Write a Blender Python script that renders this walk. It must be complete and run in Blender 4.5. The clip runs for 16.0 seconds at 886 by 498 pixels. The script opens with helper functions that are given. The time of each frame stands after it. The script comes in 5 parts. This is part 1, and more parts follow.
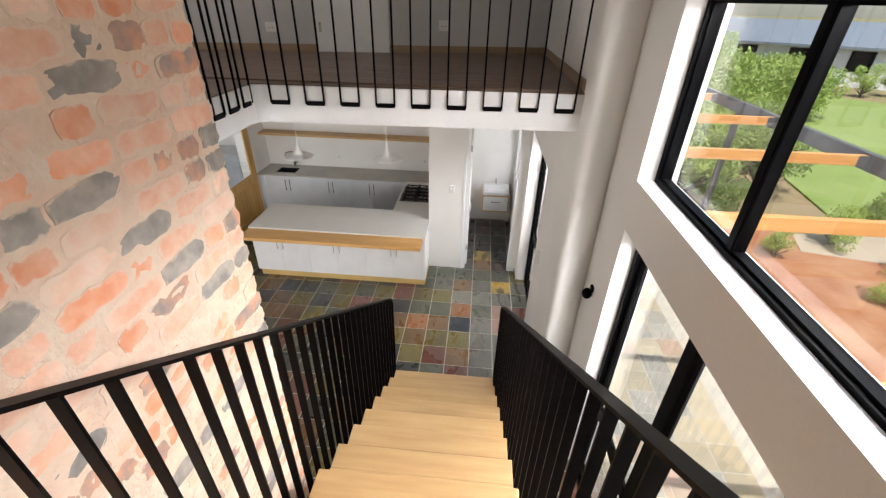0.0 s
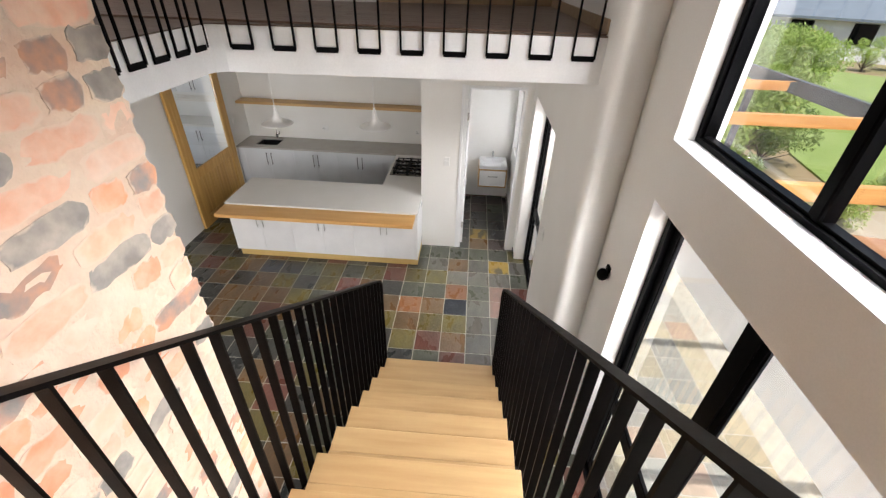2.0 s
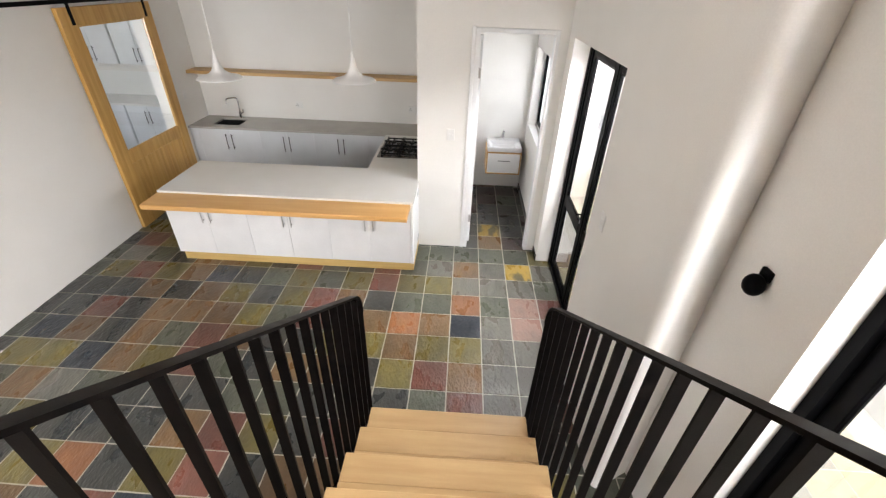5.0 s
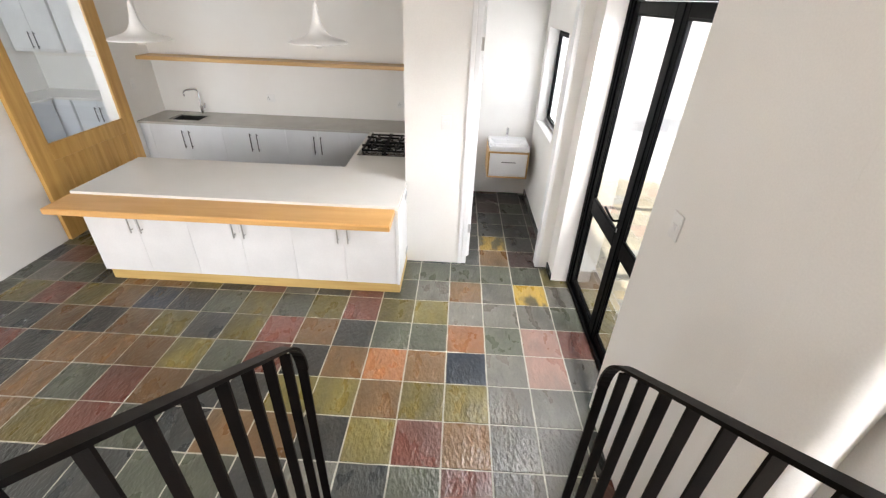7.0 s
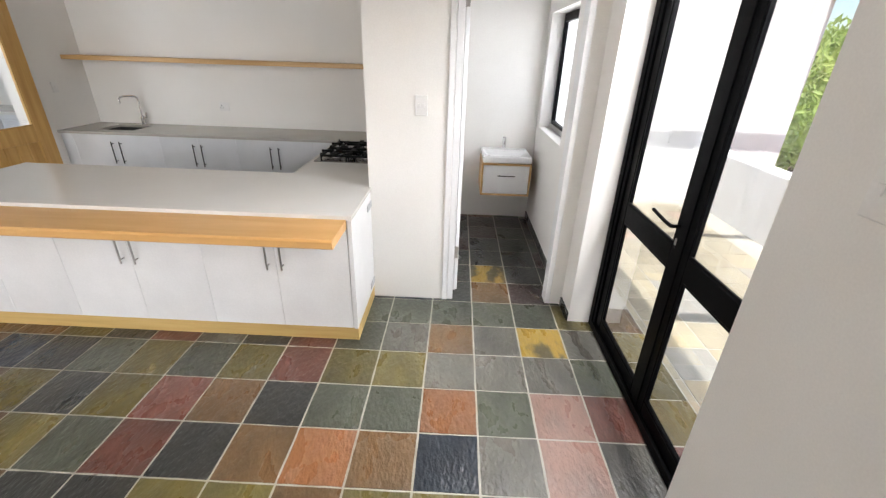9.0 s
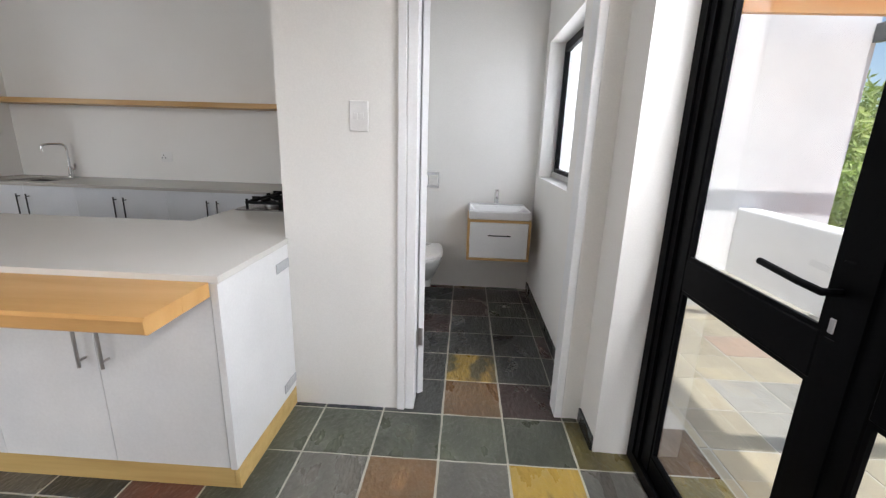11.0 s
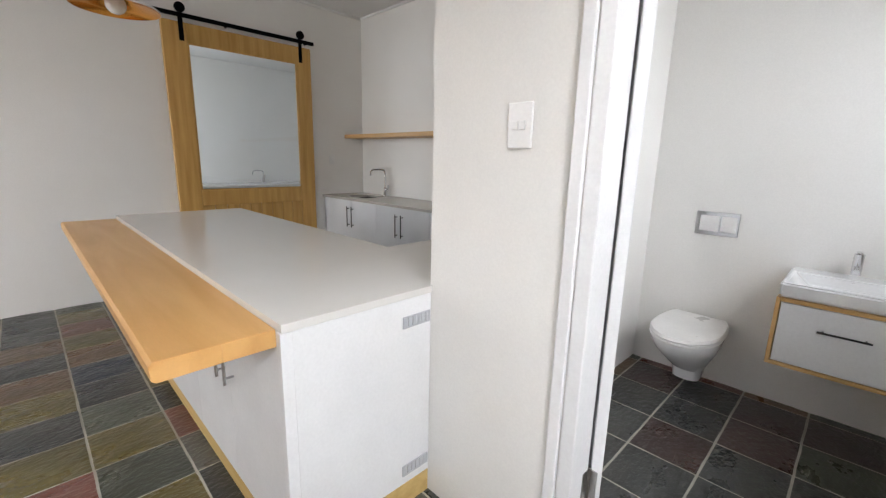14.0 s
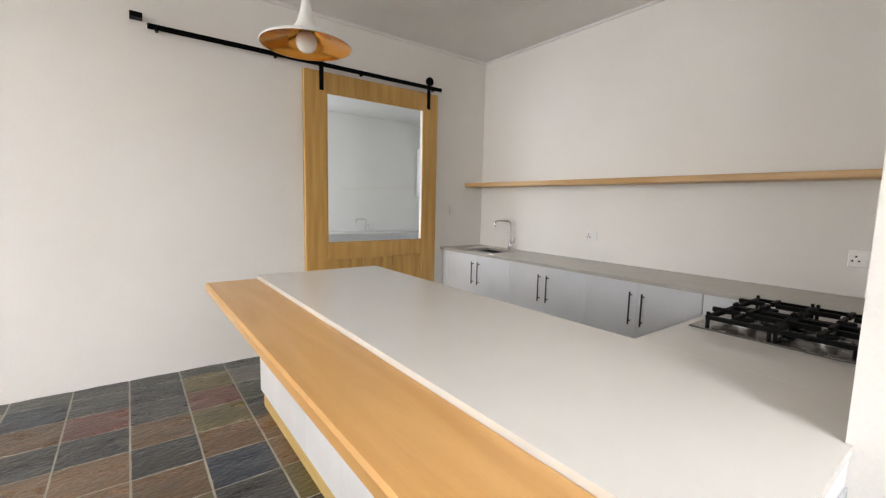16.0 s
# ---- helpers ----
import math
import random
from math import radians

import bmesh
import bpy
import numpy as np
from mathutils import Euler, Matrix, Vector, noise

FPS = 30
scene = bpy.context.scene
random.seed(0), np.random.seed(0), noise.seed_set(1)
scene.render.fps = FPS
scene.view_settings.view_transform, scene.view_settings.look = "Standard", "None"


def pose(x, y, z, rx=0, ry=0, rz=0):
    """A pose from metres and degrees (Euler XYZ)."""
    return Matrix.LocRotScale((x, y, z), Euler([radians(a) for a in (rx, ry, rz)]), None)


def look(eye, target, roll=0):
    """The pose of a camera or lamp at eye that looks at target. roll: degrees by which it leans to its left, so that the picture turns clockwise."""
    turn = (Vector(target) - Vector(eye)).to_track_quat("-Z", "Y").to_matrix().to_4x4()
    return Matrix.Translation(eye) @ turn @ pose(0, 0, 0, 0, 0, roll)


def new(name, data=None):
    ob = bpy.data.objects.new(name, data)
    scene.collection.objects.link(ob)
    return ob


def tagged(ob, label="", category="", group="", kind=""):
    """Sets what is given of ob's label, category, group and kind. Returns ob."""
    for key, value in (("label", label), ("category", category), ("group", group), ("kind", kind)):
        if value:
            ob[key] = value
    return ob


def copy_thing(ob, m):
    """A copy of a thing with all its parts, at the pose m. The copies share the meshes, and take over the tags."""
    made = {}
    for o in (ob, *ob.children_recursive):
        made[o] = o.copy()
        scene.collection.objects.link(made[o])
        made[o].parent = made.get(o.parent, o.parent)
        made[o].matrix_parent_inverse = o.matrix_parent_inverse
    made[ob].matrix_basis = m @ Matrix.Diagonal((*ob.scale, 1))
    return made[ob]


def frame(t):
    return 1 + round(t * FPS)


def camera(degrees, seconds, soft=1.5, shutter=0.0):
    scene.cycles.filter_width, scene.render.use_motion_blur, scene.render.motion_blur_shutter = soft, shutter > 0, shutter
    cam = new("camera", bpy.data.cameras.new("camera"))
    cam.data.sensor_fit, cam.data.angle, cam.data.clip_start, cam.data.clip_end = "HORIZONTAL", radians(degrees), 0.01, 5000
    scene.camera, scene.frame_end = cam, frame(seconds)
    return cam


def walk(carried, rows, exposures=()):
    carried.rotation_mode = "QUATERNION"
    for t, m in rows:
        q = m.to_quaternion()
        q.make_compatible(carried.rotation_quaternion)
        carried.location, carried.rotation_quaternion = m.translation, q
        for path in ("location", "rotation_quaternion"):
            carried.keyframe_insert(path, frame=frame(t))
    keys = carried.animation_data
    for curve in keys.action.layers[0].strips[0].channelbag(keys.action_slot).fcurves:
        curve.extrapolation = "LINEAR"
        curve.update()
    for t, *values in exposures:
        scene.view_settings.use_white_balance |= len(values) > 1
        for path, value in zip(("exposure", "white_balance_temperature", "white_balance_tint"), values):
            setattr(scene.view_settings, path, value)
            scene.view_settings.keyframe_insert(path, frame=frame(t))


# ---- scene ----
cam = camera(93.3, 16.0, 1.3)
PATH = [
    (0, (0.378, -0.048, 4.055), (0.246, 1.662, 3.026), 1.4),
    (0.5, (0.373, -0.04, 4.052), (0.253, 1.642, 2.977), 1.7),
    (1, (0.387, 0.029, 4.025), (0.278, 1.694, 2.922), 1.8),
    (1.5, (0.354, 0.174, 3.904), (0.255, 1.836, 2.795), 1.8),
    (2, (0.326, 0.337, 3.786), (0.236, 1.998, 2.675), 1.9),
    (2.5, (0.316, 0.53, 3.642), (0.239, 2.194, 2.536), 2.1),
    (3, (0.286, 0.714, 3.502), (0.213, 2.38, 2.398), 2.0),
    (3.5, (0.22, 0.886, 3.383), (0.151, 2.554, 2.281), 2.3),
    (4, (0.192, 1.099, 3.24), (0.127, 2.762, 2.132), 2.0),
    (6.5, (0.093, 2.098, 2.546), (0.048, 3.801, 1.499), 2.2),
    (7, (0.125, 2.331, 2.418), (0.087, 4.046, 1.388), 2.3),
    (7.5, (0.167, 2.548, 2.271), (0.131, 4.282, 1.275), 2.4),
    (8, (0.179, 2.774, 2.138), (0.145, 4.527, 1.175), 2.4),
    (8.5, (0.231, 2.989, 1.961), (0.193, 4.765, 1.042), 2.0),
    (10.8, (0.421, 4.079, 1.395), (0.369, 6.007, 0.864), 1.8),
    (11, (0.505, 4.172, 1.38), (0.415, 6.105, 0.875), 1.8),
    (11.5, (0.703, 4.483, 1.372), (0.507, 6.422, 0.926), 1.7),
    (12, (0.771, 4.742, 1.339), (0.408, 6.666, 0.932), 1.4),
    (12.5, (0.803, 4.942, 1.358), (0.194, 6.801, 0.94), 1.7),
    (13, (0.804, 5.059, 1.355), (-0.071, 6.806, 0.93), 1.8),
    (13.5, (0.8, 5.065, 1.364), (-0.352, 6.641, 0.929), 1.6),
    (14, (0.766, 5.035, 1.369), (-0.613, 6.422, 0.949), 1.4),
    (14.5, (0.65, 4.99, 1.387), (-0.885, 6.215, 1.007), 1.3),
    (15, (0.427, 4.919, 1.419), (-1.194, 6.044, 1.097), 1.3),
    (15.5, (0.144, 4.842, 1.426), (-1.49, 5.963, 1.158), 1.4),
    (16, (-0.185, 4.83, 1.414), (-1.774, 6.025, 1.192), 1.3),
]
walk(cam, [(t, look(eye, target, roll)) for t, eye, target, roll in PATH],
     [(0.0, 0.4, 6450, 10), (3.0, 0.45, 6450, 10), (6.5, 1.05, 6400, 10), (9.0, 0.75, 6350, 10), (11.0, 0.28, 6150, 10), (13.0, 0.32, 6150, 10),
      (14.5, 0.5, 6300, 10), (15.0, 0.52, 6350, 10), (16.0, 0.95, 6450, 10)])

# ---------------- light and sky ----------------
world = bpy.data.worlds.new("sky")
scene.world = world
world.use_nodes = True
wn = world.node_tree
sky = wn.nodes.new("ShaderNodeTexSky")
sky.sky_type, sky.sun_disc = "NISHITA", False
SUN_EL, SUN_ROT = radians(66), radians(184)
sky.sun_elevation, sky.sun_rotation = SUN_EL, SUN_ROT
wn.links.new(sky.outputs[0], wn.nodes["Background"].inputs[0])
wn.nodes["Background"].inputs[1].default_value = 0.12


def lamp(name, kind, power, matrix, size=(1, 1), color=(1, 1, 1)):
    d = bpy.data.lights.new(name, kind)
    d.color = color
    d.energy = power
    if kind == "AREA":
        d.shape, d.size, d.size_y = "RECTANGLE", size[0], size[1]
    ob = new(name, d)
    ob.matrix_world = matrix
    return ob


sun_to = Vector((math.sin(SUN_ROT) * math.cos(SUN_EL), math.cos(SUN_ROT) * math.cos(SUN_EL), math.sin(SUN_EL)))
sun = lamp("sun", "SUN", 4.0, look(sun_to * 30, (0, 0, 0)), color=(1.0, 0.96, 0.9))
sun.data.angle = radians(0.6)
# added fill lamps, openings unseen: living side behind and beside the stair, and upstairs
LAMP_TINT = (1.0, 0.985, 0.985)
lamp("daylight_living", "AREA", 140, look((-1.9, -3.15, 1.5), (-4.0, 4.0, 1.1)), (2.4, 2.4), LAMP_TINT)
lamp("daylight_garden", "AREA", 60, look((-4.1, 0.4, 1.6), (1.0, 3.2, 1.3)), (2.2, 2.0), LAMP_TINT)
lamp("daylight_upper", "AREA", 12, look((-3.95, 3.2, 4.9), (0.5, 5.0, 3.9)), (1.6, 1.4), LAMP_TINT)
# sky light at the toilet window, by a lamp outside its frosted pane
lamp("daylight_toilet", "AREA", 12, look((1.405, 7.39, 1.63), (0.0, 7.39, 1.63)), (1.0, 1.05), LAMP_TINT)
# added strip lamps, hidden above glass door and tall window heads, boost sky light
lamp("daylight_door_patio", "AREA", 115, look((1.66, 5.09, 2.62), (-4.0, 4.7, 1.1)), (1.45, 0.4), LAMP_TINT)
lamp("daylight_door_stair", "AREA", 120, look((1.90, 1.2, 2.58), (-4.0, 2.0, 0.7)), (2.7, 0.3), LAMP_TINT)
lamp("daylight_window", "AREA", 85, look((2.5, 1.2, 4.34), (-0.565, 0.8, 3.0)), (2.7, 0.2), LAMP_TINT)


# ---------------- materials ----------------
def mat(name, color, rough=0.6, metal=0.0, color2=None, scale=6.0, fine=90.0, mix=0.5, bump=0.05, rough_var=0.1,
        stretch=(1, 1, 1), rand=0.0, spec=0.5, coat=0.0, warp=0.0, grain=1.0, lo=0.35, hi=0.68):
    m = bpy.data.materials.new(name)
    m.use_nodes = True
    nt = m.node_tree
    b = nt.nodes["Principled BSDF"]
    N, L = nt.nodes.new, nt.links.new
    tc, mp = N("ShaderNodeTexCoord"), N("ShaderNodeMapping")
    mp.inputs["Scale"].default_value = stretch
    L(tc.outputs["Object"], mp.inputs["Vector"])
    n1, n2 = N("ShaderNodeTexNoise"), N("ShaderNodeTexNoise")
    n1.inputs["Scale"].default_value, n2.inputs["Scale"].default_value = scale, fine
    n1.inputs["Distortion"].default_value = warp
    n1.inputs["Detail"].default_value, n2.inputs["Detail"].default_value = 5, 3
    L(mp.outputs[0], n1.inputs["Vector"]), L(mp.outputs[0], n2.inputs["Vector"])
    if rand:
        info, add = N("ShaderNodeObjectInfo"), N("ShaderNodeVectorMath")
        mul = N("ShaderNodeMath")
        mul.operation, mul.inputs[1].default_value = "MULTIPLY", 57.0
        L(info.outputs["Random"], mul.inputs[0])
        L(mp.outputs[0], add.inputs[0]), L(mul.outputs[0], add.inputs[1])
        L(add.outputs[0], n1.inputs["Vector"])
    c2 = color2 or tuple(c * 0.88 for c in color)
    ramp, mixn = N("ShaderNodeValToRGB"), N("ShaderNodeMix")
    ramp.color_ramp.elements[0].position, ramp.color_ramp.elements[1].position = lo, hi
    L(n1.outputs["Fac"], ramp.inputs[0])
    mixn.data_type = "RGBA"
    mixn.inputs["A"].default_value, mixn.inputs["B"].default_value = (*color, 1), (*c2, 1)
    f = N("ShaderNodeMath")
    f.operation, f.inputs[1].default_value = "MULTIPLY", mix * 2
    f.use_clamp = True
    L(ramp.outputs["Color"], f.inputs[0]), L(f.outputs[0], mixn.inputs["Factor"])
    out = mixn.outputs["Result"]
    hsv = N("ShaderNodeHueSaturation")
    rng = N("ShaderNodeMapRange")
    rng.inputs["To Min"].default_value, rng.inputs["To Max"].default_value = 0.94, 1.06
    L(n2.outputs["Fac"], rng.inputs["Value"])
    if rand:
        r2, m2 = N("ShaderNodeMapRange"), N("ShaderNodeMath")
        r2.inputs["To Min"].default_value, r2.inputs["To Max"].default_value = 1 - rand, 1 + rand
        L(info.outputs["Random"], r2.inputs["Value"])
        m2.operation = "MULTIPLY"
        L(rng.outputs[0], m2.inputs[0]), L(r2.outputs[0], m2.inputs[1])
        L(m2.outputs[0], hsv.inputs["Value"])
    else:
        L(rng.outputs[0], hsv.inputs["Value"])
    L(out, hsv.inputs["Color"]), L(hsv.outputs[0], b.inputs["Base Color"])
    rr = N("ShaderNodeMapRange")
    rr.inputs["To Min"].default_value, rr.inputs["To Max"].default_value = max(rough - rough_var, 0.02), min(rough + rough_var, 1)
    L(n1.outputs["Fac"], rr.inputs["Value"]), L(rr.outputs[0], b.inputs["Roughness"])
    b.inputs["Metallic"].default_value, b.inputs["Specular IOR Level"].default_value = metal, spec
    b.inputs["Coat Weight"].default_value = coat
    if bump:
        bp, sm = N("ShaderNodeBump"), N("ShaderNodeMath")
        sm.operation = "MULTIPLY_ADD"
        sm.inputs[1].default_value = 2.5
        gm = N("ShaderNodeMath")
        gm.operation, gm.inputs[1].default_value = "MULTIPLY", grain
        L(n2.outputs["Fac"], gm.inputs[0])
        L(n1.outputs["Fac"], sm.inputs[0]), L(gm.outputs[0], sm.inputs[2])
        bp.inputs["Strength"].default_value, bp.inputs["Distance"].default_value = min(bump * 4, 1), 0.01 * bump * 10
        L(sm.outputs[0], bp.inputs["Height"]), L(bp.outputs[0], b.inputs["Normal"])
    return m


def glass(name, color=(1, 1, 1), rough=0.0, ior=1.45):
    m = bpy.data.materials.new(name)
    m.use_nodes = True
    b = m.node_tree.nodes["Principled BSDF"]
    b.inputs["Base Color"].default_value = (*color, 1)
    b.inputs["Roughness"].default_value, b.inputs["IOR"].default_value = rough, ior
    b.inputs["Transmission Weight"].default_value = 1.0
    return m


PLASTER = mat("white_plaster", (0.80, 0.785, 0.755), 0.75, color2=(0.77, 0.75, 0.715), scale=1.3, fine=140, bump=0.004)
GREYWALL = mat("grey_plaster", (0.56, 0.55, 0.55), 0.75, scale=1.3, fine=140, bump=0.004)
CEIL = mat("ceiling_paint", (0.80, 0.79, 0.77), 0.8, scale=1.0, bump=0.01)
FASCIA = mat("fascia_paint", (0.82, 0.82, 0.82), 0.6, scale=2.0, bump=0.01)
OUTWALL = mat("outside_plaster", (0.80, 0.80, 0.80), 0.85, scale=1.0, bump=0.04)
BLACK = mat("black_powdercoat", (0.003, 0.003, 0.0035), 0.38, scale=30, fine=300, bump=0.01, spec=0.04)
STEEL = mat("rail_steel", (0.0018, 0.0016, 0.0016), 0.4, color2=(0.005, 0.0038, 0.0034), scale=14, fine=200, bump=0.02, spec=0.04)
CHROME = mat("chrome", (0.75, 0.75, 0.76), 0.12, 1.0, scale=8, bump=0.0, rough_var=0.05)
BRUSHED = mat("brushed_steel", (0.50, 0.49, 0.48), 0.32, 1.0, scale=20, fine=400, bump=0.01)
HOBSTEEL = mat("hob_steel", (0.22, 0.21, 0.20), 0.25, 1.0, scale=20, fine=400, bump=0.01)
DARKMETAL = mat("dark_metal_handle", (0.05, 0.05, 0.052), 0.4, 0.7, scale=20, bump=0.0)
OAK = mat("pale_oak", (0.58, 0.365, 0.15), 0.42, color2=(0.46, 0.27, 0.095), scale=3.0, fine=60, stretch=(0.6, 9, 9), bump=0.02)
TREADWOOD = mat("tread_beech", (0.52, 0.345, 0.165), 0.42, color2=(0.44, 0.275, 0.12), scale=2.2, fine=50, stretch=(0.7, 8, 8), bump=0.02, rand=0.1)
BARWOOD = mat("bar_yellowwood", (0.66, 0.39, 0.145), 0.34, color2=(0.57, 0.31, 0.10), scale=1.6, fine=50, stretch=(0.5, 5, 5), warp=0.8, bump=0.02)
DOORWOOD = mat("door_yellowwood", (0.56, 0.335, 0.10), 0.42, color2=(0.43, 0.235, 0.055), scale=2.5, fine=60, stretch=(9, 9, 0.5), bump=0.02, rand=0.08)
KICKWOOD = mat("plinth_pine", (0.60, 0.42, 0.16), 0.5, color2=(0.50, 0.33, 0.11), scale=3.0, stretch=(0.6, 6, 9), bump=0.02)
STONE = mat("pale_quartz", (0.72, 0.705, 0.675), 0.2, color2=(0.70, 0.685, 0.65), scale=4, fine=420, bump=0.0, rough_var=0.04)
GREYSTONE = mat("grey_quartz", (0.44, 0.42, 0.385), 0.22, color2=(0.40, 0.38, 0.35), scale=4, fine=420, bump=0.0, rough_var=0.04)
BOARD = mat("white_melamine", (0.78, 0.78, 0.78), 0.35, scale=2, bump=0.0, rough_var=0.04)
GREYBOARD = mat("pale_grey_melamine", (0.70, 0.715, 0.74), 0.35, scale=2, bump=0.0, rough_var=0.04)
CERAMIC = mat("white_ceramic", (0.82, 0.82, 0.82), 0.08, scale=2, bump=0.0, rough_var=0.03)
PLASTIC = mat("white_plastic", (0.80, 0.79, 0.77), 0.3, scale=4, bump=0.0)
GREYPLASTIC = mat("grey_plastic", (0.5, 0.51, 0.53), 0.4, scale=4, bump=0.0)
GOLD = mat("brass_lining", (0.80, 0.36, 0.06), 0.2, 1.0, scale=10, bump=0.0)
LAMPWHITE = mat("lamp_white", (0.80, 0.79, 0.77), 0.4, scale=5, bump=0.0)
BULB = mat("opal_bulb", (0.85, 0.84, 0.80), 0.15, scale=5, bump=0.0)
FLOORWOOD = mat("dark_laminate", (0.19, 0.125, 0.09), 0.35, color2=(0.13, 0.08, 0.055), scale=2.5, fine=50, stretch=(0.6, 9, 9), bump=0.02, rand=0.12)
SKIRTWOOD = mat("skirting_wood", (0.34, 0.24, 0.15), 0.5, scale=3.0, stretch=(0.6, 9, 9), bump=0.01)
GROUT = mat("pale_grout", (0.43, 0.41, 0.35), 0.9, scale=8, fine=120, bump=0.05)
MORTAR = mat("rough_mortar", (0.76, 0.62, 0.49), 0.95, color2=(0.72, 0.50, 0.38), scale=9, fine=55, mix=0.4, bump=0.14)
def slate(name, color, color2, scale, lo=0.28, hi=0.75):
    return mat("slate_" + name, tuple(c * 0.95 for c in color), 0.29, color2=tuple(c * 0.9 for c in color2), scale=scale * 0.6, fine=30, mix=0.48, bump=0.15, stretch=(1.5, 0.75, 1), spec=0.6, rand=0.25, rough_var=0.09, warp=0.2, grain=1.0, lo=lo, hi=hi)


SLATE = {
    "olive": slate("olive", (0.155, 0.12, 0.03), (0.085, 0.075, 0.034), 8),
    "green": slate("green", (0.08, 0.085, 0.06), (0.048, 0.052, 0.04), 8),
    "dark": slate("dark", (0.026, 0.03, 0.031), (0.05, 0.048, 0.04), 7),
    "blue": slate("blue", (0.022, 0.032, 0.046), (0.014, 0.018, 0.026), 9),
    "grey": slate("grey", (0.14, 0.13, 0.108), (0.09, 0.088, 0.076), 8),
    "brown": slate("brown", (0.165, 0.09, 0.038), (0.095, 0.064, 0.034), 7),
    "rust": slate("rust", (0.29, 0.125, 0.05), (0.17, 0.075, 0.04), 7),
    "red": slate("red", (0.165, 0.06, 0.042), (0.1, 0.048, 0.036), 7),
    "gold": slate("gold", (0.36, 0.235, 0.045), (0.085, 0.072, 0.04), 7, 0.5, 0.6),
    "pink": slate("pink", (0.27, 0.155, 0.12), (0.17, 0.125, 0.105), 8),
    "plum": slate("plum", (0.052, 0.026, 0.022), (0.034, 0.026, 0.024), 7),
}
PAVING = {
    "buff": mat("paving_buff", (0.36, 0.32, 0.225), 0.7, color2=(0.30, 0.27, 0.20), scale=5, bump=0.06, rand=0.12),
    "sand": mat("paving_sand", (0.36, 0.305, 0.20), 0.7, color2=(0.30, 0.265, 0.19), scale=5, bump=0.06, rand=0.12),
    "stone": mat("paving_grey", (0.29, 0.285, 0.25), 0.7, color2=(0.25, 0.24, 0.21), scale=5, bump=0.06, rand=0.12),
    "pink": mat("paving_pink", (0.38, 0.28, 0.205), 0.7, color2=(0.31, 0.25, 0.195), scale=5, bump=0.06, rand=0.12),
}
def brick_mat(name, color, color2, wash):
    """Old brick with lime mortar smeared over its rims and, in patches, over its face."""
    m = mat(name, color, 0.9, color2=color2, scale=14, fine=70, bump=0.06, rand=0.1)
    nt = m.node_tree
    N, L = nt.nodes.new, nt.links.new
    b = nt.nodes["Principled BSDF"]
    src = b.inputs["Base Color"].links[0].from_socket
    rim, geo, n1, n2 = N("ShaderNodeAttribute"), N("ShaderNodeNewGeometry"), N("ShaderNodeTexNoise"), N("ShaderNodeTexNoise")
    rim.attribute_name = "rim"
    n1.inputs["Scale"].default_value, n1.inputs["Detail"].default_value = 24.0, 4
    n2.inputs["Scale"].default_value, n2.inputs["Detail"].default_value = 5.0, 3
    L(geo.outputs["Position"], n1.inputs["Vector"]), L(geo.outputs["Position"], n2.inputs["Vector"])
    a1, a2, rg, tint, mx = N("ShaderNodeMath"), N("ShaderNodeMath"), N("ShaderNodeMapRange"), N("ShaderNodeMix"), N("ShaderNodeMix")
    a1.operation, a1.inputs[1].default_value = "MULTIPLY_ADD", 0.62
    L(rim.outputs["Fac"], a1.inputs[0]), L(n1.outputs["Fac"], a1.inputs[2])
    a2.operation, a2.inputs[1].default_value = "MULTIPLY_ADD", 0.8
    L(n2.outputs["Fac"], a2.inputs[0]), L(a1.outputs[0], a2.inputs[2])
    rg.inputs["From Min"].default_value, rg.inputs["From Max"].default_value = 1.38 - wash, 1.62 - wash
    rg.inputs["To Max"].default_value = 0.82
    L(a2.outputs[0], rg.inputs["Value"])
    tint.data_type = mx.data_type = "RGBA"
    tint.inputs["A"].default_value, tint.inputs["B"].default_value = (0.76, 0.55, 0.43, 1), (0.76, 0.65, 0.53, 1)
    L(n2.outputs["Fac"], tint.inputs["Factor"])
    L(rg.outputs[0], mx.inputs["Factor"]), L(src, mx.inputs["A"]), L(tint.outputs["Result"], mx.inputs["B"])
    L(mx.outputs["Result"], b.inputs["Base Color"])
    return m


BRICKS = [
    brick_mat("brick_orange", (0.78, 0.33, 0.18), (0.82, 0.50, 0.35), 0.08),
    brick_mat("brick_salmon", (0.80, 0.43, 0.29), (0.84, 0.60, 0.46), 0.16),
    brick_mat("brick_smoked", (0.72, 0.36, 0.22), (0.30, 0.27, 0.25), 0.04),
    brick_mat("brick_charred", (0.25, 0.232, 0.21), (0.44, 0.385, 0.335), -0.02),
    brick_mat("brick_washed", (0.82, 0.62, 0.50), (0.80, 0.52, 0.38), 0.28),
]
SOIL = mat("red_soil", (0.33, 0.13, 0.052), 0.95, color2=(0.44, 0.24, 0.13), scale=1.6, fine=14, bump=0.12)
GRASS = mat("lawn_green", (0.21, 0.29, 0.065), 0.9, color2=(0.27, 0.34, 0.10), scale=0.8, fine=30, bump=0.15)
GROUND = mat("garden_ground", (0.30, 0.22, 0.12), 0.95, color2=(0.16, 0.20, 0.06), scale=0.12, fine=6, bump=0.1)
SANDPATH = mat("sand_path", (0.46, 0.38, 0.28), 0.95, scale=1.0, fine=20, bump=0.1)
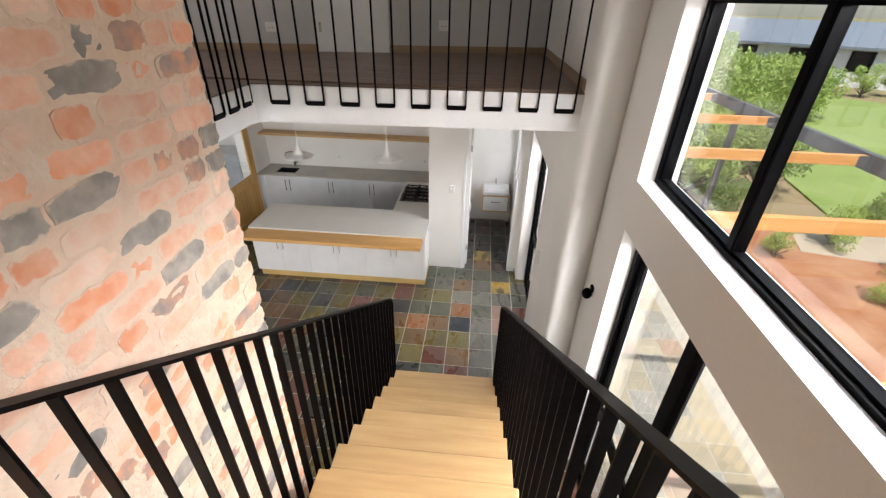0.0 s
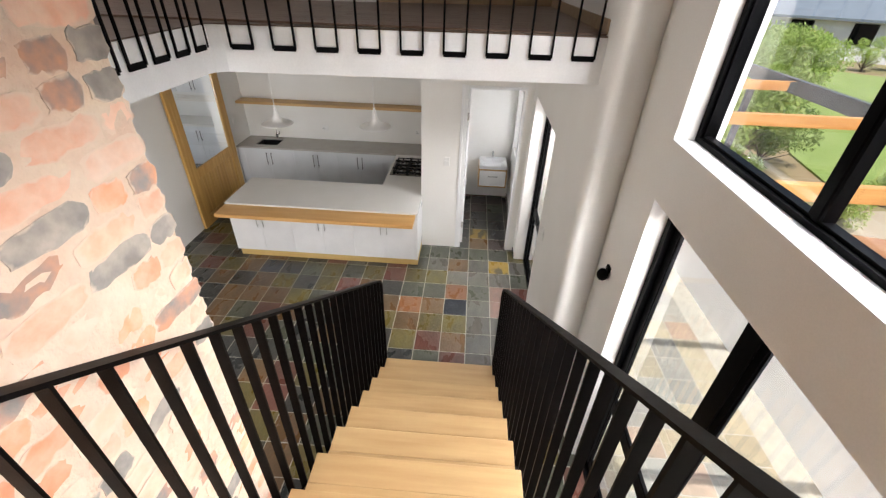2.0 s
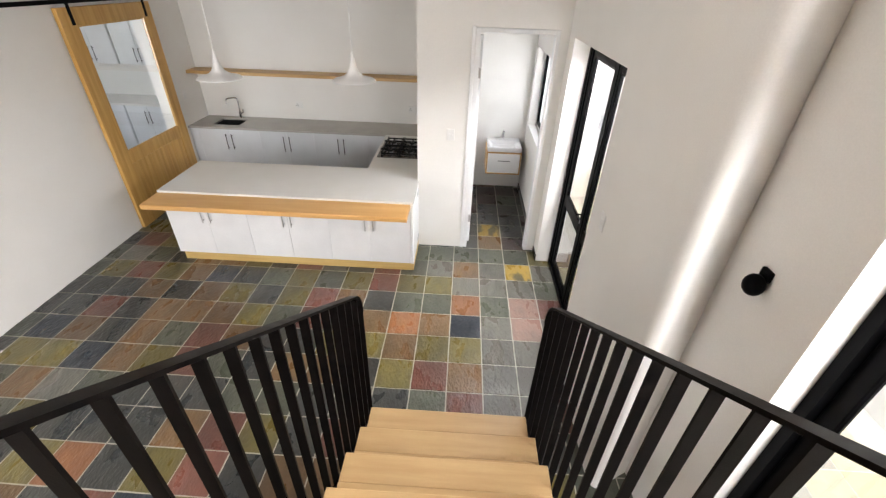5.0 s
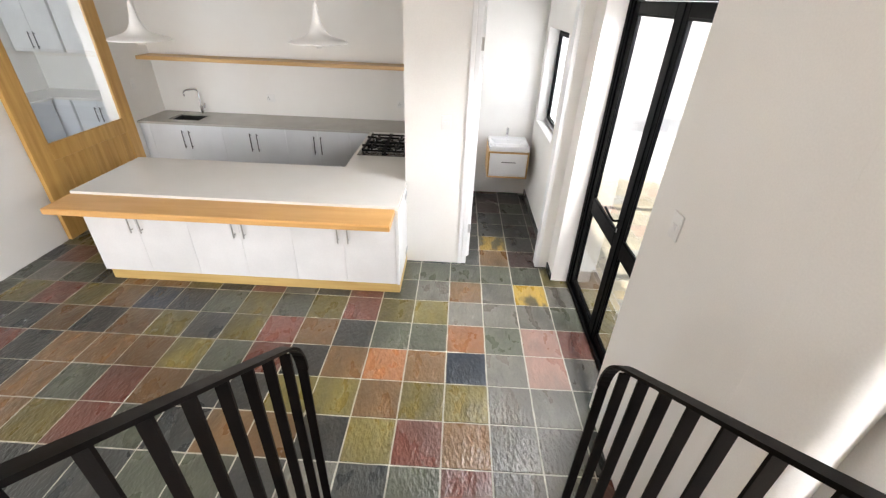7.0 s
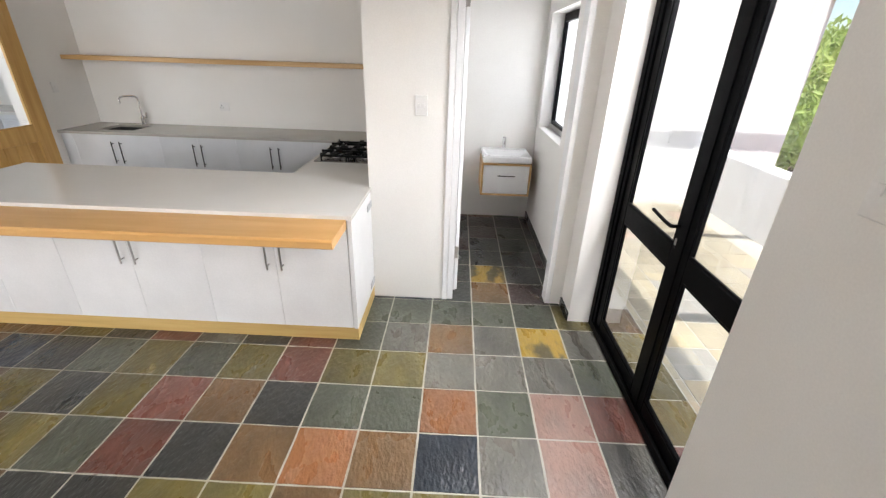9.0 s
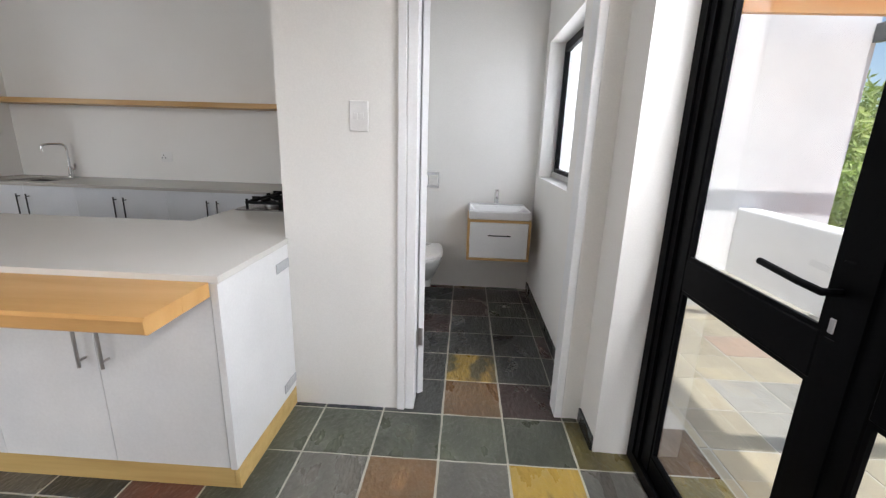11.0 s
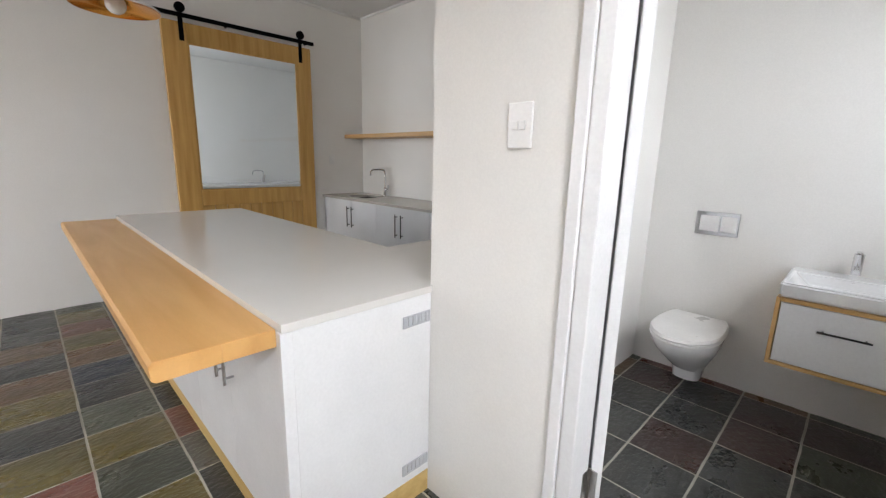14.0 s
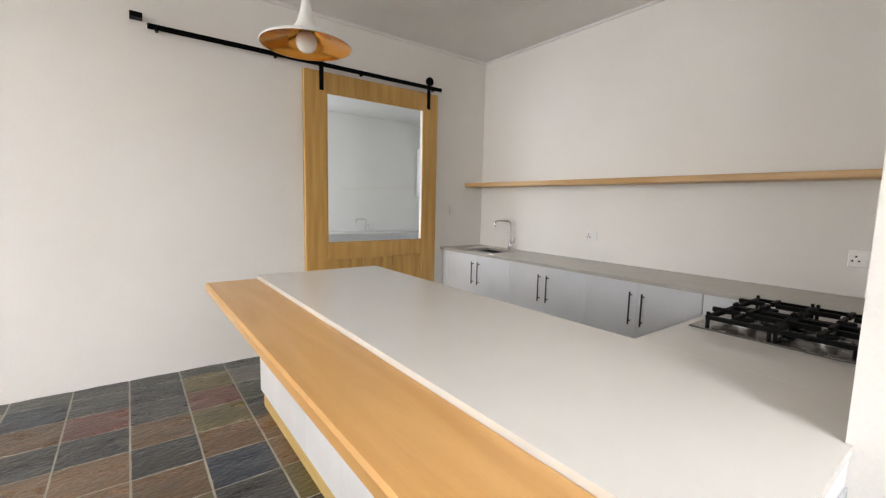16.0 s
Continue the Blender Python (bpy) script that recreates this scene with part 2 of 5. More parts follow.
def leafy(name, color, color2):
    m = mat(name, color, 0.55, color2=color2, scale=1.2, fine=20, bump=0.0, rand=0.2)
    nt = m.node_tree
    b, out = nt.nodes["Principled BSDF"], nt.nodes["Material Output"]
    tr, mx = nt.nodes.new("ShaderNodeBsdfTranslucent"), nt.nodes.new("ShaderNodeMixShader")
    src = b.inputs["Base Color"].links[0].from_socket
    nt.links.new(src, tr.inputs["Color"])
    mx.inputs[0].default_value = 0.45
    nt.links.new(b.outputs[0], mx.inputs[1]), nt.links.new(tr.outputs[0], mx.inputs[2]), nt.links.new(mx.outputs[0], out.inputs["Surface"])
    return m


LEAVES = [
    leafy("leaf_fresh", (0.36, 0.48, 0.12), (0.48, 0.56, 0.18)),
    leafy("leaf_mid", (0.24, 0.36, 0.09), (0.36, 0.46, 0.14)),
    leafy("leaf_bronze", (0.55, 0.36, 0.10), (0.42, 0.42, 0.12)),
]
BARK = mat("bark", (0.14, 0.10, 0.07), 0.9, scale=12, bump=0.2)
ROOFGREY = mat("roof_slate_grey", (0.20, 0.235, 0.27), 0.6, scale=1.5, bump=0.03)
RAFTER = mat("rafter_timber", (0.60, 0.27, 0.075), 0.5, color2=(0.66, 0.36, 0.13), scale=2, stretch=(0.6, 8, 8), bump=0.02)
BEAMSTEEL = mat("beam_grey_steel", (0.10, 0.105, 0.11), 0.5, scale=6, bump=0.02)
CLEAR = glass("clear_glass")
FROST = glass("frosted_glass", (0.93, 0.96, 1.0), 0.35)
RUBBER = mat("black_iron", (0.006, 0.006, 0.006), 0.6, scale=20, bump=0.02, spec=0.08)
WIRE = mat("grey_wire", (0.25, 0.25, 0.26), 0.5, scale=20, bump=0.0)

# ---------------- building helpers ----------------
ORIGIN = {}


def box(bm, x0, x1, y0, y1, z0, z1, bevel=0.0, seg=1):
    m = Matrix.Translation(((x0 + x1) / 2, (y0 + y1) / 2, (z0 + z1) / 2)) @ Matrix.Diagonal((abs(x1 - x0), abs(y1 - y0), abs(z1 - z0), 1))
    r = bmesh.ops.create_cube(bm, size=1, matrix=m)
    if bevel:
        es = list({e for v in r["verts"] for e in v.link_edges})
        bmesh.ops.bevel(bm, geom=es, offset=bevel, segments=seg, affect="EDGES", profile=0.5)
    return bm


def boxes(*args, bevel=0.0, seg=1):
    bm = bmesh.new()
    for a in args:
        box(bm, *a, bevel=bevel, seg=seg)
    return bm


def rod(bm, a, b, r, n=10, r2=None):
    a, b = Vector(a), Vector(b)
    m = Matrix.Translation((a + b) / 2) @ (b - a).to_track_quat("Z", "Y").to_matrix().to_4x4()
    bmesh.ops.create_cone(bm, cap_ends=True, segments=n, radius1=r, radius2=r if r2 is None else r2, depth=(b - a).length, matrix=m)
    return bm


def tube(bm, pts, r, n=10):
    for a, b in zip(pts, pts[1:]):
        rod(bm, a, b, r, n)
    for p in pts[1:-1]:
        bmesh.ops.create_uvsphere(bm, u_segments=n, v_segments=6, radius=r, matrix=Matrix.Translation(p))
    return bm


def lathe(bm, profile, c, n=32):
    rings = []
    for r, z in profile:
        rings.append([bm.verts.new((c[0] + r * math.cos(2 * math.pi * i / n), c[1] + r * math.sin(2 * math.pi * i / n), c[2] + z)) for i in range(n)])
    for p, q in zip(rings, rings[1:]):
        for i in range(n):
            bm.faces.new((p[i], p[(i + 1) % n], q[(i + 1) % n], q[i]))
    return bm


def thing(name, at, label, category, group=""):
    ob = new(name)
    ob.empty_display_size = 0.1
    ob.location = at
    ORIGIN[ob.name] = Vector(at)
    return tagged(ob, label, category, group)


def part(name, bm, material, parent=None, label="", smooth=False):
    me = bpy.data.meshes.new(name)
    o = ORIGIN[parent.name] if parent else Vector((0, 0, 0))
    bmesh.ops.translate(bm, verts=bm.verts, vec=-o)
    bmesh.ops.recalc_face_normals(bm, faces=bm.faces)
    for f in bm.faces:
        f.smooth = smooth
    bm.to_mesh(me)
    bm.free()
    me.materials.append(material)
    if smooth:
        me.set_sharp_from_angle(angle=radians(35))
    ob = new(name, me)
    if parent:
        ob.parent = parent
        ORIGIN[ob.name] = o
    if label:
        ob["label"] = label
    return ob


def structure(name, bm, material, label, category, smooth=False):
    ob = part(name, bm, material, None, "", smooth)
    ORIGIN[ob.name] = Vector((0, 0, 0))
    return tagged(ob, label, category, "", "structure")


def solid(name, bm, material, label, category, group="", smooth=False):
    """A thing that is one mesh, with its origin at its base."""
    lo = Vector([min(v.co[i] for v in bm.verts) for i in range(3)])
    hi = Vector([max(v.co[i] for v in bm.verts) for i in range(3)])
    at = Vector(((lo.x + hi.x) / 2, (lo.y + hi.y) / 2, lo.z))
    bmesh.ops.translate(bm, verts=bm.verts, vec=-at)
    ob = part(name, bm, material, None, "", smooth)
    ob.location = at
    ORIGIN[ob.name] = at
    return tagged(ob, label, category, group)


def wall(axis, a, b, u0, u1, z0, z1, holes=()):
    """A wall whose normal is axis, between a and b, along u, with holes (u0, u1, z0, z1)."""
    us = sorted({u0, u1, *(h[0] for h in holes), *(h[1] for h in holes)})
    zs = sorted({z0, z1, *(h[2] for h in holes), *(h[3] for h in holes)})
    bm = bmesh.new()
    for p, q in zip(us, us[1:]):
        for r, s in zip(zs, zs[1:]):
            cu, cz = (p + q) / 2, (r + s) / 2
            if any(h[0] < cu < h[1] and h[2] < cz < h[3] for h in holes):
                continue
            if axis == "x":
                box(bm, a, b, p, q, r, s)
            else:
                box(bm, p, q, a, b, r, s)
    bmesh.ops.remove_doubles(bm, verts=bm.verts, dist=0.0005)
    return bm


def prism(pts, z0, z1):
    bm = bmesh.new()
    lo = [bm.verts.new((x, y, z0)) for x, y in pts]
    hi = [bm.verts.new((x, y, z1)) for x, y in pts]
    bm.faces.new(lo[::-1]), bm.faces.new(hi)
    n = len(pts)
    for i in range(n):
        bm.faces.new((lo[i], lo[(i + 1) % n], hi[(i + 1) % n], hi[i]))
    return bm


# ---------------- the shell ----------------
XL, YB, XR, XS = -4.07, 8.33, 1.15, 1.445
TOP = 5.9
structure("floor_bed", boxes((-4.3, 1.69, -3.2, 8.5, -0.2, -0.012)), GROUT, "pale cement grout bed under slate floor tiles", "floor")
# second hole is unseen, added only to hold a fill lamp
structure("wall_left", wall("x", XL - 0.22, XL, -3.2, 8.55, -0.1, TOP, [(6.24, 7.55, -0.1, 2.45), (-0.75, 1.55, 0.55, 2.65)]), PLASTER, "white plastered wall with a doorway behind the sliding door", "wall")
structure("wall_kitchen", boxes((XL, -0.345, YB, YB + 0.2, -0.1, 3.17)), PLASTER, "white plastered kitchen wall", "wall")
structure("wall_partition", boxes((-0.345, -0.245, 6.2, YB + 0.2, -0.1, 3.17)), PLASTER, "white plastered partition between kitchen and toilet", "wall")
structure("wall_toilet", boxes((-0.245, 1.15, 8.06, 8.26, -0.1, 3.17)), PLASTER, "white plastered wall of the toilet room", "wall")
structure("wall_pier", wall("y", 6.09, 6.2, -0.345, 1.15, -0.1, 3.17, [(0.24, 1.06, -0.1, 2.54)]), PLASTER, "white plastered pier with the toilet doorway", "wall")
structure("wall_right", wall("x", XR, 1.42, 3.3805, 8.26, -0.1, TOP, [(4.33, 5.85, -0.1, 2.5), (6.86, 7.92, 1.09, 2.17)]), PLASTER, "white plastered outer wall with glass door and window openings", "wall")
structure("wall_stair", wall("x", XS, 1.70, -3.2, 3.6, -0.1, TOP, [(-0.35, 2.645, -0.1, 2.69), (-0.35, 2.665, 3.04, 4.11)]), PLASTER, "tall white plastered wall with window above glass doors", "wall")
structure("wall_return", prism([(XR, 3.38), (XR, 3.2), (XR + 0.003, 3.14), (1.163, 3.108), (1.182, 3.086), (1.206, 3.076), (1.232, 3.08), (1.256, 3.09), (1.30, 3.12), (1.38, 3.17), (1.444, 3.205), (1.444, 3.6), (1.421, 3.6), (1.421, 3.38)], -0.1, TOP), PLASTER, "plastered wall end with a rounded corner", "wall", True)
# unseen end wall; its hole is added to let fill light in
structure("wall_behind", wall("y", -3.4, -3.2, -4.3, 1.70, -0.1, TOP, [(-3.15, -0.65, 0.25, 2.75)]), PLASTER, "unseen white plastered end wall with an added fill-lamp opening", "wall")
structure("ceiling_top", boxes((-4.3, 1.72, -3.4, 8.5, TOP, TOP + 0.15)), CEIL, "white painted high ceiling", "ceiling")
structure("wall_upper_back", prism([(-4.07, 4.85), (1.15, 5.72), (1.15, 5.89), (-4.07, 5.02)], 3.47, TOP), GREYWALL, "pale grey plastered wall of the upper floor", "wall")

# upper floor: slab, painted edge, ceiling below
EDGE = [(-1.37, 1.6), (-1.37, 3.08), (-1.35, 3.15), (-1.28, 3.185), (1.15, 3.285)]
slab_pts = [(-4.07, 1.6), *EDGE, (1.15, 8.3), (-4.07, 8.3)]
structure("upper_slab", prism(slab_pts, 3.185, 3.46), FASCIA, "white painted edge of the upper floor", "floor")
structure("ceiling", prism([(-4.07, 1.61), (-1.95, 1.61), (-1.95, 3.78), (1.15, 3.88), (1.15, 8.33), (-4.07, 8.33)], 3.075, 3.184), CEIL, "white painted kitchen ceiling board", "ceiling")
cor = boxes((XL, XL + 0.02, 3.4, YB, 3.05, 3.073), (XL + 0.02, -0.345, YB - 0.02, YB, 3.05, 3.073))
structure("trim_cornice", cor, CEIL, "thin white ceiling trim", "trim")
structure("wall_under_left", boxes((-4.07, -1.45, 1.75, 1.95, -0.1, 0.0)), PLASTER, "low wall footing", "wall")

# ---------------- landing and stair ----------------
BX, BY = -0.565, 1.40
SX0, SX1, RISE, GO, NOSE = -0.425, 0.735, 0.21, 0.305, 3.46
structure("landing", boxes((BX + 0.02, XS, -3.2, -0.21, 2.52, 2.73)), TREADWOOD, "pale wooden landing at the head of the stair", "landing")
stair = thing("staircase", ((SX0 + SX1) / 2, 2.0, 0), "pale beech staircase with closed risers and black steel sides", "staircase")
for i in range(12):
    z, y = RISE * (i + 1), NOSE - GO * i
    tread = part("tread", boxes((SX0, SX1, y - GO * 0.56, y, z - 0.036, z), bevel=0.005, seg=2), TREADWOOD, stair)
    part("board", boxes((SX0, SX1, y - GO - 0.03, y - GO * 0.56, z - 0.036, z), bevel=0.0015), TREADWOOD, tread)
    part("riser", boxes((SX0 + 0.004, SX1 - 0.004, y - 0.05, y - 0.028, z - RISE, z - 0.037)), TREADWOOD, stair)
part("riser", boxes((SX0 + 0.004, SX1 - 0.004, -0.232, -0.206, 12 * RISE, 13 * RISE - 0.005)), TREADWOOD, stair)


def balustrade(x, side):
    rail = thing("stair_balustrade", (x, 1.8, 0), "black steel stair balustrade of flat bars", "balustrade", "stair balustrades")
    slope = RISE / GO
    nz = lambda y: RISE + (NOSE - y) * slope
    y1, y0, w = 3.51, -0.30, 0.045
    top = lambda y: nz(y) + 1.075
    # handrail with a rounded end that turns down into the last bar
    bend = [(y1 - 0.12, top(y1 - 0.12)), (y1, top(y1)), (y1, top(y1) - 0.14)]
    prof = [(y0, top(y0))]
    for k in range(9):
        u = k / 8
        prof.append(tuple((1 - u) ** 2 * a + 2 * u * (1 - u) * b + u * u * c for a, b, c in zip(*bend)))
    bm = bmesh.new()
    for (a, za), (b, zb) in zip(prof, prof[1:]):
        d = Vector((0, b - a, zb - za)).normalized()
        n = Vector((0, -d.z, d.y)) * 0.006
        vs = [bm.verts.new((x + s * w / 2, yy + k * n.y, zz + k * n.z)) for s in (-1, 1) for (yy, zz) in ((a, za), (b, zb)) for k in (-1, 1)]
        for f in ((0, 1, 3, 2), (4, 6, 7, 5), (0, 4, 5, 1), (2, 3, 7, 6), (0, 2, 6, 4), (1, 5, 7, 3)):
            bm.faces.new([vs[k] for k in f])
    part("handrail", bm, STEEL, rail)
    n = 34
    for k in range(n):
        y = y1 - 0.004 - k * 0.113
        zt = top(y) - (0.135 if k == 0 else 0.022 if k == 1 else 0.006)
        part("baluster", boxes((x - 0.02, x + 0.02, y - 0.004, y + 0.004, nz(y) - 0.36 if k > 1 else 0.02, zt)), STEEL, rail)
    bm = bmesh.new()
    a, b = y1, y0
    vs = [bm.verts.new((x + s * 0.006 + side * 0.0, yy, zz)) for s in (-1, 1) for yy, zz in ((a, 0.0), (a, nz(a) - 0.16), (b, nz(b) - 0.16), (b, nz(b) - 0.36), (a - 0.3, 0.0))]
    bm.faces.new(vs[:5]), bm.faces.new(vs[5:][::-1])
    for k in range(5):
        bm.faces.new((vs[k], vs[5 + k], vs[5 + (k + 1) % 5], vs[(k + 1) % 5]))
    bmesh.ops.translate(bm, verts=bm.verts, vec=(side * 0.03, 0, 0))
    part("stringer", bm, STEEL, rail, "black steel stringer plate")


balustrade(SX0 - 0.024, 0.0)
balustrade(SX1 + 0.024, 0.0)

# brick chimney breast beside the stair
chimney = structure("chimney_wall", boxes((-1.36, BX - 0.0042, -1.62, BY - 0.012, -0.1, TOP)), MORTAR, "old reclaimed brick chimney wall with smeared pale mortar", "wall")

# upper balustrade
def upper_balustrade():
    rail = thing("landing_balustrade", (0, 3.2, 3.3), "thin black steel bar balustrade fixed to the floor edge", "balustrade")
    def hoop(px, py, dx, dy, nx, ny, half=0.07):
        bm = bmesh.new()
        for s in (-1, 1):
            cx, cy = px + s * half * dx + nx * 0.012, py + s * half * dy + ny * 0.012
            box(bm, cx - 0.006, cx + 0.006, cy - 0.006, cy + 0.006, 3.335, 4.46)
        a = Vector((px - half * dx, py - half * dy, 3.34)) + Vector((nx, ny, 0)) * 0.012
        b = Vector((px + half * dx, py + half * dy, 3.34)) + Vector((nx, ny, 0)) * 0.012
        w = Vector((-nx, -ny, 0)) * 0.012
        vs = [bm.verts.new(p + q + Vector((0, 0, z))) for p in (a, b) for q in (Vector(), w) for z in (-0.018, 0.014)]
        for f in ((0, 1, 3, 2), (4, 6, 7, 5), (0, 4, 5, 1), (2, 3, 7, 6), (0, 2, 6, 4), (1, 5, 7, 3)):
            bm.faces.new([vs[k] for k in f])
        part("baluster", bm, BLACK, rail)
    d = Vector((2.43, 0.10, 0)).normalized()
    for k in range(9):
        x = 1.015 - k * 0.2715
        hoop(x, 3.285 - (1.15 - x) * 0.0412, d.x, d.y, d.y, -d.x)
    for k in range(7):
        hoop(-1.37, 3.07 - k * 0.195, 0, 1, 1, 0, 0.062)
    bm = bmesh.new()
    box(bm, -1.38, -1.335, 1.6, 3.15, 4.46, 4.472)
    vs = [bm.verts.new((x, y + o, z)) for x, y in ((-1.36, 3.17), (1.15, 3.28)) for o in (-0.045, 0.0) for z in (4.46, 4.472)]
    for f in ((0, 1, 3, 2), (4, 6, 7, 5), (0, 4, 5, 1), (2, 3, 7, 6), (0, 2, 6, 4), (1, 5, 7, 3)):
        bm.faces.new([vs[k] for k in f])
    part("handrail", bm, BLACK, rail)


upper_balustrade()

# upper room: skirting, door, sockets
sk = Vector((5.22, 0.87, 0)).normalized()
def on_upper(u, off=0.0):
    p = Vector((-4.07, 4.85, 0)) + sk * u
    return p + Vector((sk.y, -sk.x, 0)) * off
def slab_on_upper(u0, u1, z0, z1, t, off=0.0):
    a, b = on_upper(u0, off), on_upper(u1, off)
    c, d = on_upper(u1, off + t), on_upper(u0, off + t)
    return prism([(p.x, p.y) for p in (a, d, c, b)], z0, z1)
structure("baseboard_upper", slab_on_upper(0.0, 2.525, 3.475, 3.56, 0.016), SKIRTWOOD, "brown wooden skirting board", "skirting")
structure("baseboard_upper_right", slab_on_upper(3.375, 5.28, 3.475, 3.56, 0.016), SKIRTWOOD, "brown wooden skirting board", "skirting")
structure("baseboard_side", boxes((XR - 0.016, XR, 3.32, 5.70, 3.475, 3.56)), SKIRTWOOD, "brown wooden skirting board", "skirting")
ud = structure("door_upper", slab_on_upper(2.585, 3.315, 3.48, 5.5, 0.03, 0.004), FASCIA, "white painted upstairs door, closed", "door")
part("door_frame", slab_on_upper(2.525, 2.585, 3.475, 5.56, 0.03, 0.002), FASCIA, ud)
part("door_frame", slab_on_upper(3.315, 3.375, 3.475, 5.56, 0.03, 0.002), FASCIA, ud)
up_socket = thing("wall_socket", on_upper(4.02) + Vector((0, 0, 3.775)), "white plastic double wall socket upstairs", "socket", "upstairs plates")
part("plate", slab_on_upper(3.96, 4.08, 3.72, 3.83, 0.010, 0.001), PLASTIC, up_socket)
for du in (-0.028, 0.012):
    part("hole", slab_on_upper(4.02 + du, 4.03 + du, 3.765, 3.775, 0.001, 0.0112), BLACK, up_socket, "dark socket hole")
    part("rocker", slab_on_upper(4.016 + du, 4.034 + du, 3.797, 3.813, 0.004, 0.0112), PLASTIC, up_socket)
up_switch = thing("wall_socket", on_upper(2.03) + Vector((0, 0, 3.73)), "white plastic wall socket upstairs", "socket", "upstairs plates")
part("plate", slab_on_upper(1.97, 2.09, 3.68, 3.78, 0.010, 0.001), PLASTIC, up_switch)
for du in (-0.028, 0.012):
    part("hole", slab_on_upper(2.03 + du, 2.04 + du, 3.72, 3.73, 0.001, 0.0112), BLACK, up_switch, "dark socket hole")
part("hinge", slab_on_upper(2.575, 2.605, 3.69, 3.79, 0.012, 0.034), BRUSHED, ud, "steel hinge")

# ---------------- glazing ----------------
def bar_frame(bm, x0, x1, y0, y1, z0, z1, w):
    box(bm, x0, x1, y0, y0 + w, z0, z1), box(bm, x0, x1, y1 - w, y1, z0, z1)
    box(bm, x0, x1, y0 + w, y1 - w, z0, z0 + w), box(bm, x0, x1, y0 + w, y1 - w, z1 - w, z1)
    return bm


def pane(name, x, y0, y1, z0, z1, material, parent):
    p = part(name, boxes((x - 0.003, x + 0.003, y0, y1, z0, z1)), material, parent)
    p.visible_shadow = False
    return p


def lever(parent, x, y, z, reach):
    bm = boxes((x - 0.008, x, y - 0.018, y + 0.018, z - 0.11, z + 0.07), bevel=0.004)
    h = part("handle", bm, BLACK, parent, "black lever handle")
    bm = bmesh.new()
    tube(bm, [(x, y, z), (x - 0.05, y, z), (x - 0.055, y + reach * 0.3, z + 0.004), (x - 0.05, y + reach, z + 0.012)], 0.009)
    part("lever", bm, BLACK, h, "", True)
    part("lock", boxes((x - 0.011, x - 0.007, y - 0.008, y + 0.008, z - 0.095, z - 0.06), bevel=0.002), BRUSHED, h, "steel key cylinder")


def leaf(name, parent, x, y0, y1, z0, z1, mid, handle_y=None, reach=0.13):
    """A glazed door leaf with a middle rail."""
    a, b, s = x - 0.018, x + 0.018, 0.075
    bm = boxes((a, b, y0, y0 + s, z0, z1), (a, b, y1 - s, y1, z0, z1), (a, b, y0 + s, y1 - s, z0, z0 + 0.1), (a, b, y0 + s, y1 - s, z1 - s, z1), (a, b, y0 + s, y1 - s, mid - 0.06, mid + 0.06), bevel=0.004)
    lf = part(name, bm, BLACK, parent, "black aluminium leaf")
    pane("pane", x, y0 + s, y1 - s, z0 + 0.1, mid - 0.06, CLEAR, lf)
    pane("pane", x, y0 + s, y1 - s, mid + 0.06, z1 - s, CLEAR, lf)
    for za, zb in ((z0 + 0.1, mid - 0.06), (mid + 0.06, z1 - s)):
        part("bead", bar_frame(bmesh.new(), x - 0.014, x - 0.004, y0 + s, y1 - s, za, zb, 0.012), BLACK, lf)
    if handle_y is not None:
        lever(lf, a, handle_y, mid + 0.165, reach)
    return lf


DX = 1.345
d1 = structure("door_1", bar_frame(bmesh.new(), DX - 0.04, DX + 0.05, 4.335, 5.85, 0.0, 2.5, 0.05), BLACK, "black aluminium double glass door to the patio, closed", "door")
part("jamb", boxes((DX - 0.03, DX + 0.04, 5.766, 5.7995, 0.0505, 2.4495)), BLACK, d1)
leaf("leaf", d1, DX, 5.02, 5.765, 0.03, 2.445, 0.925, 5.058, 0.2)
leaf("leaf", d1, DX, 4.39, 5.015, 0.03, 2.445, 0.925)
part("meeting_bar", boxes((DX - 0.026, DX - 0.0185, 4.99, 5.045, 0.03, 2.445)), BLACK, d1)

GX = 1.615
d2 = structure("door_2", bar_frame(bmesh.new(), GX - 0.055, GX + 0.05, -0.345, 2.642, 0.0, 2.687, 0.05), BLACK, "black aluminium glass doors beside the stair, closed", "door")
part("mullion", boxes((GX - 0.028, GX - 0.0185, 1.655, 1.73, 0.055, 2.635), bevel=0.004), BLACK, d2)
leaf("leaf", d2, GX, 1.695, 2.59, 0.06, 2.635, 0.95)
leaf("leaf", d2, GX, 0.70, 1.69, 0.06, 2.635, 0.95)
leaf("leaf", d2, GX, -0.285, 0.695, 0.06, 2.635, 0.95)

w1 = structure("window_1", bar_frame(bmesh.new(), GX - 0.06, GX + 0.035, -0.345, 2.662, 3.043, 4.107, 0.03), BLACK, "large black framed window above the glass doors", "window")
part("mullion", boxes((GX - 0.045, GX + 0.03, 1.713, 1.757, 3.073, 4.077), bevel=0.006), BLACK, w1)
part("mullion", boxes((GX - 0.045, GX + 0.03, 0.693, 0.737, 3.073, 4.077), bevel=0.006), BLACK, w1)
for a, b in ((-0.315, 0.693), (0.737, 1.713), (1.757, 2.632)):
    pane("pane", GX, a, b, 3.073, 4.077, CLEAR, w1)
    part("bead", bar_frame(bmesh.new(), GX - 0.04, GX - 0.004, a, b, 3.073, 4.077, 0.014), BLACK, w1)
part("window_sill", boxes((XS - 0.004, GX - 0.062, -0.35, 2.664, 3.041, 3.049)), FASCIA, w1, "white painted sill")

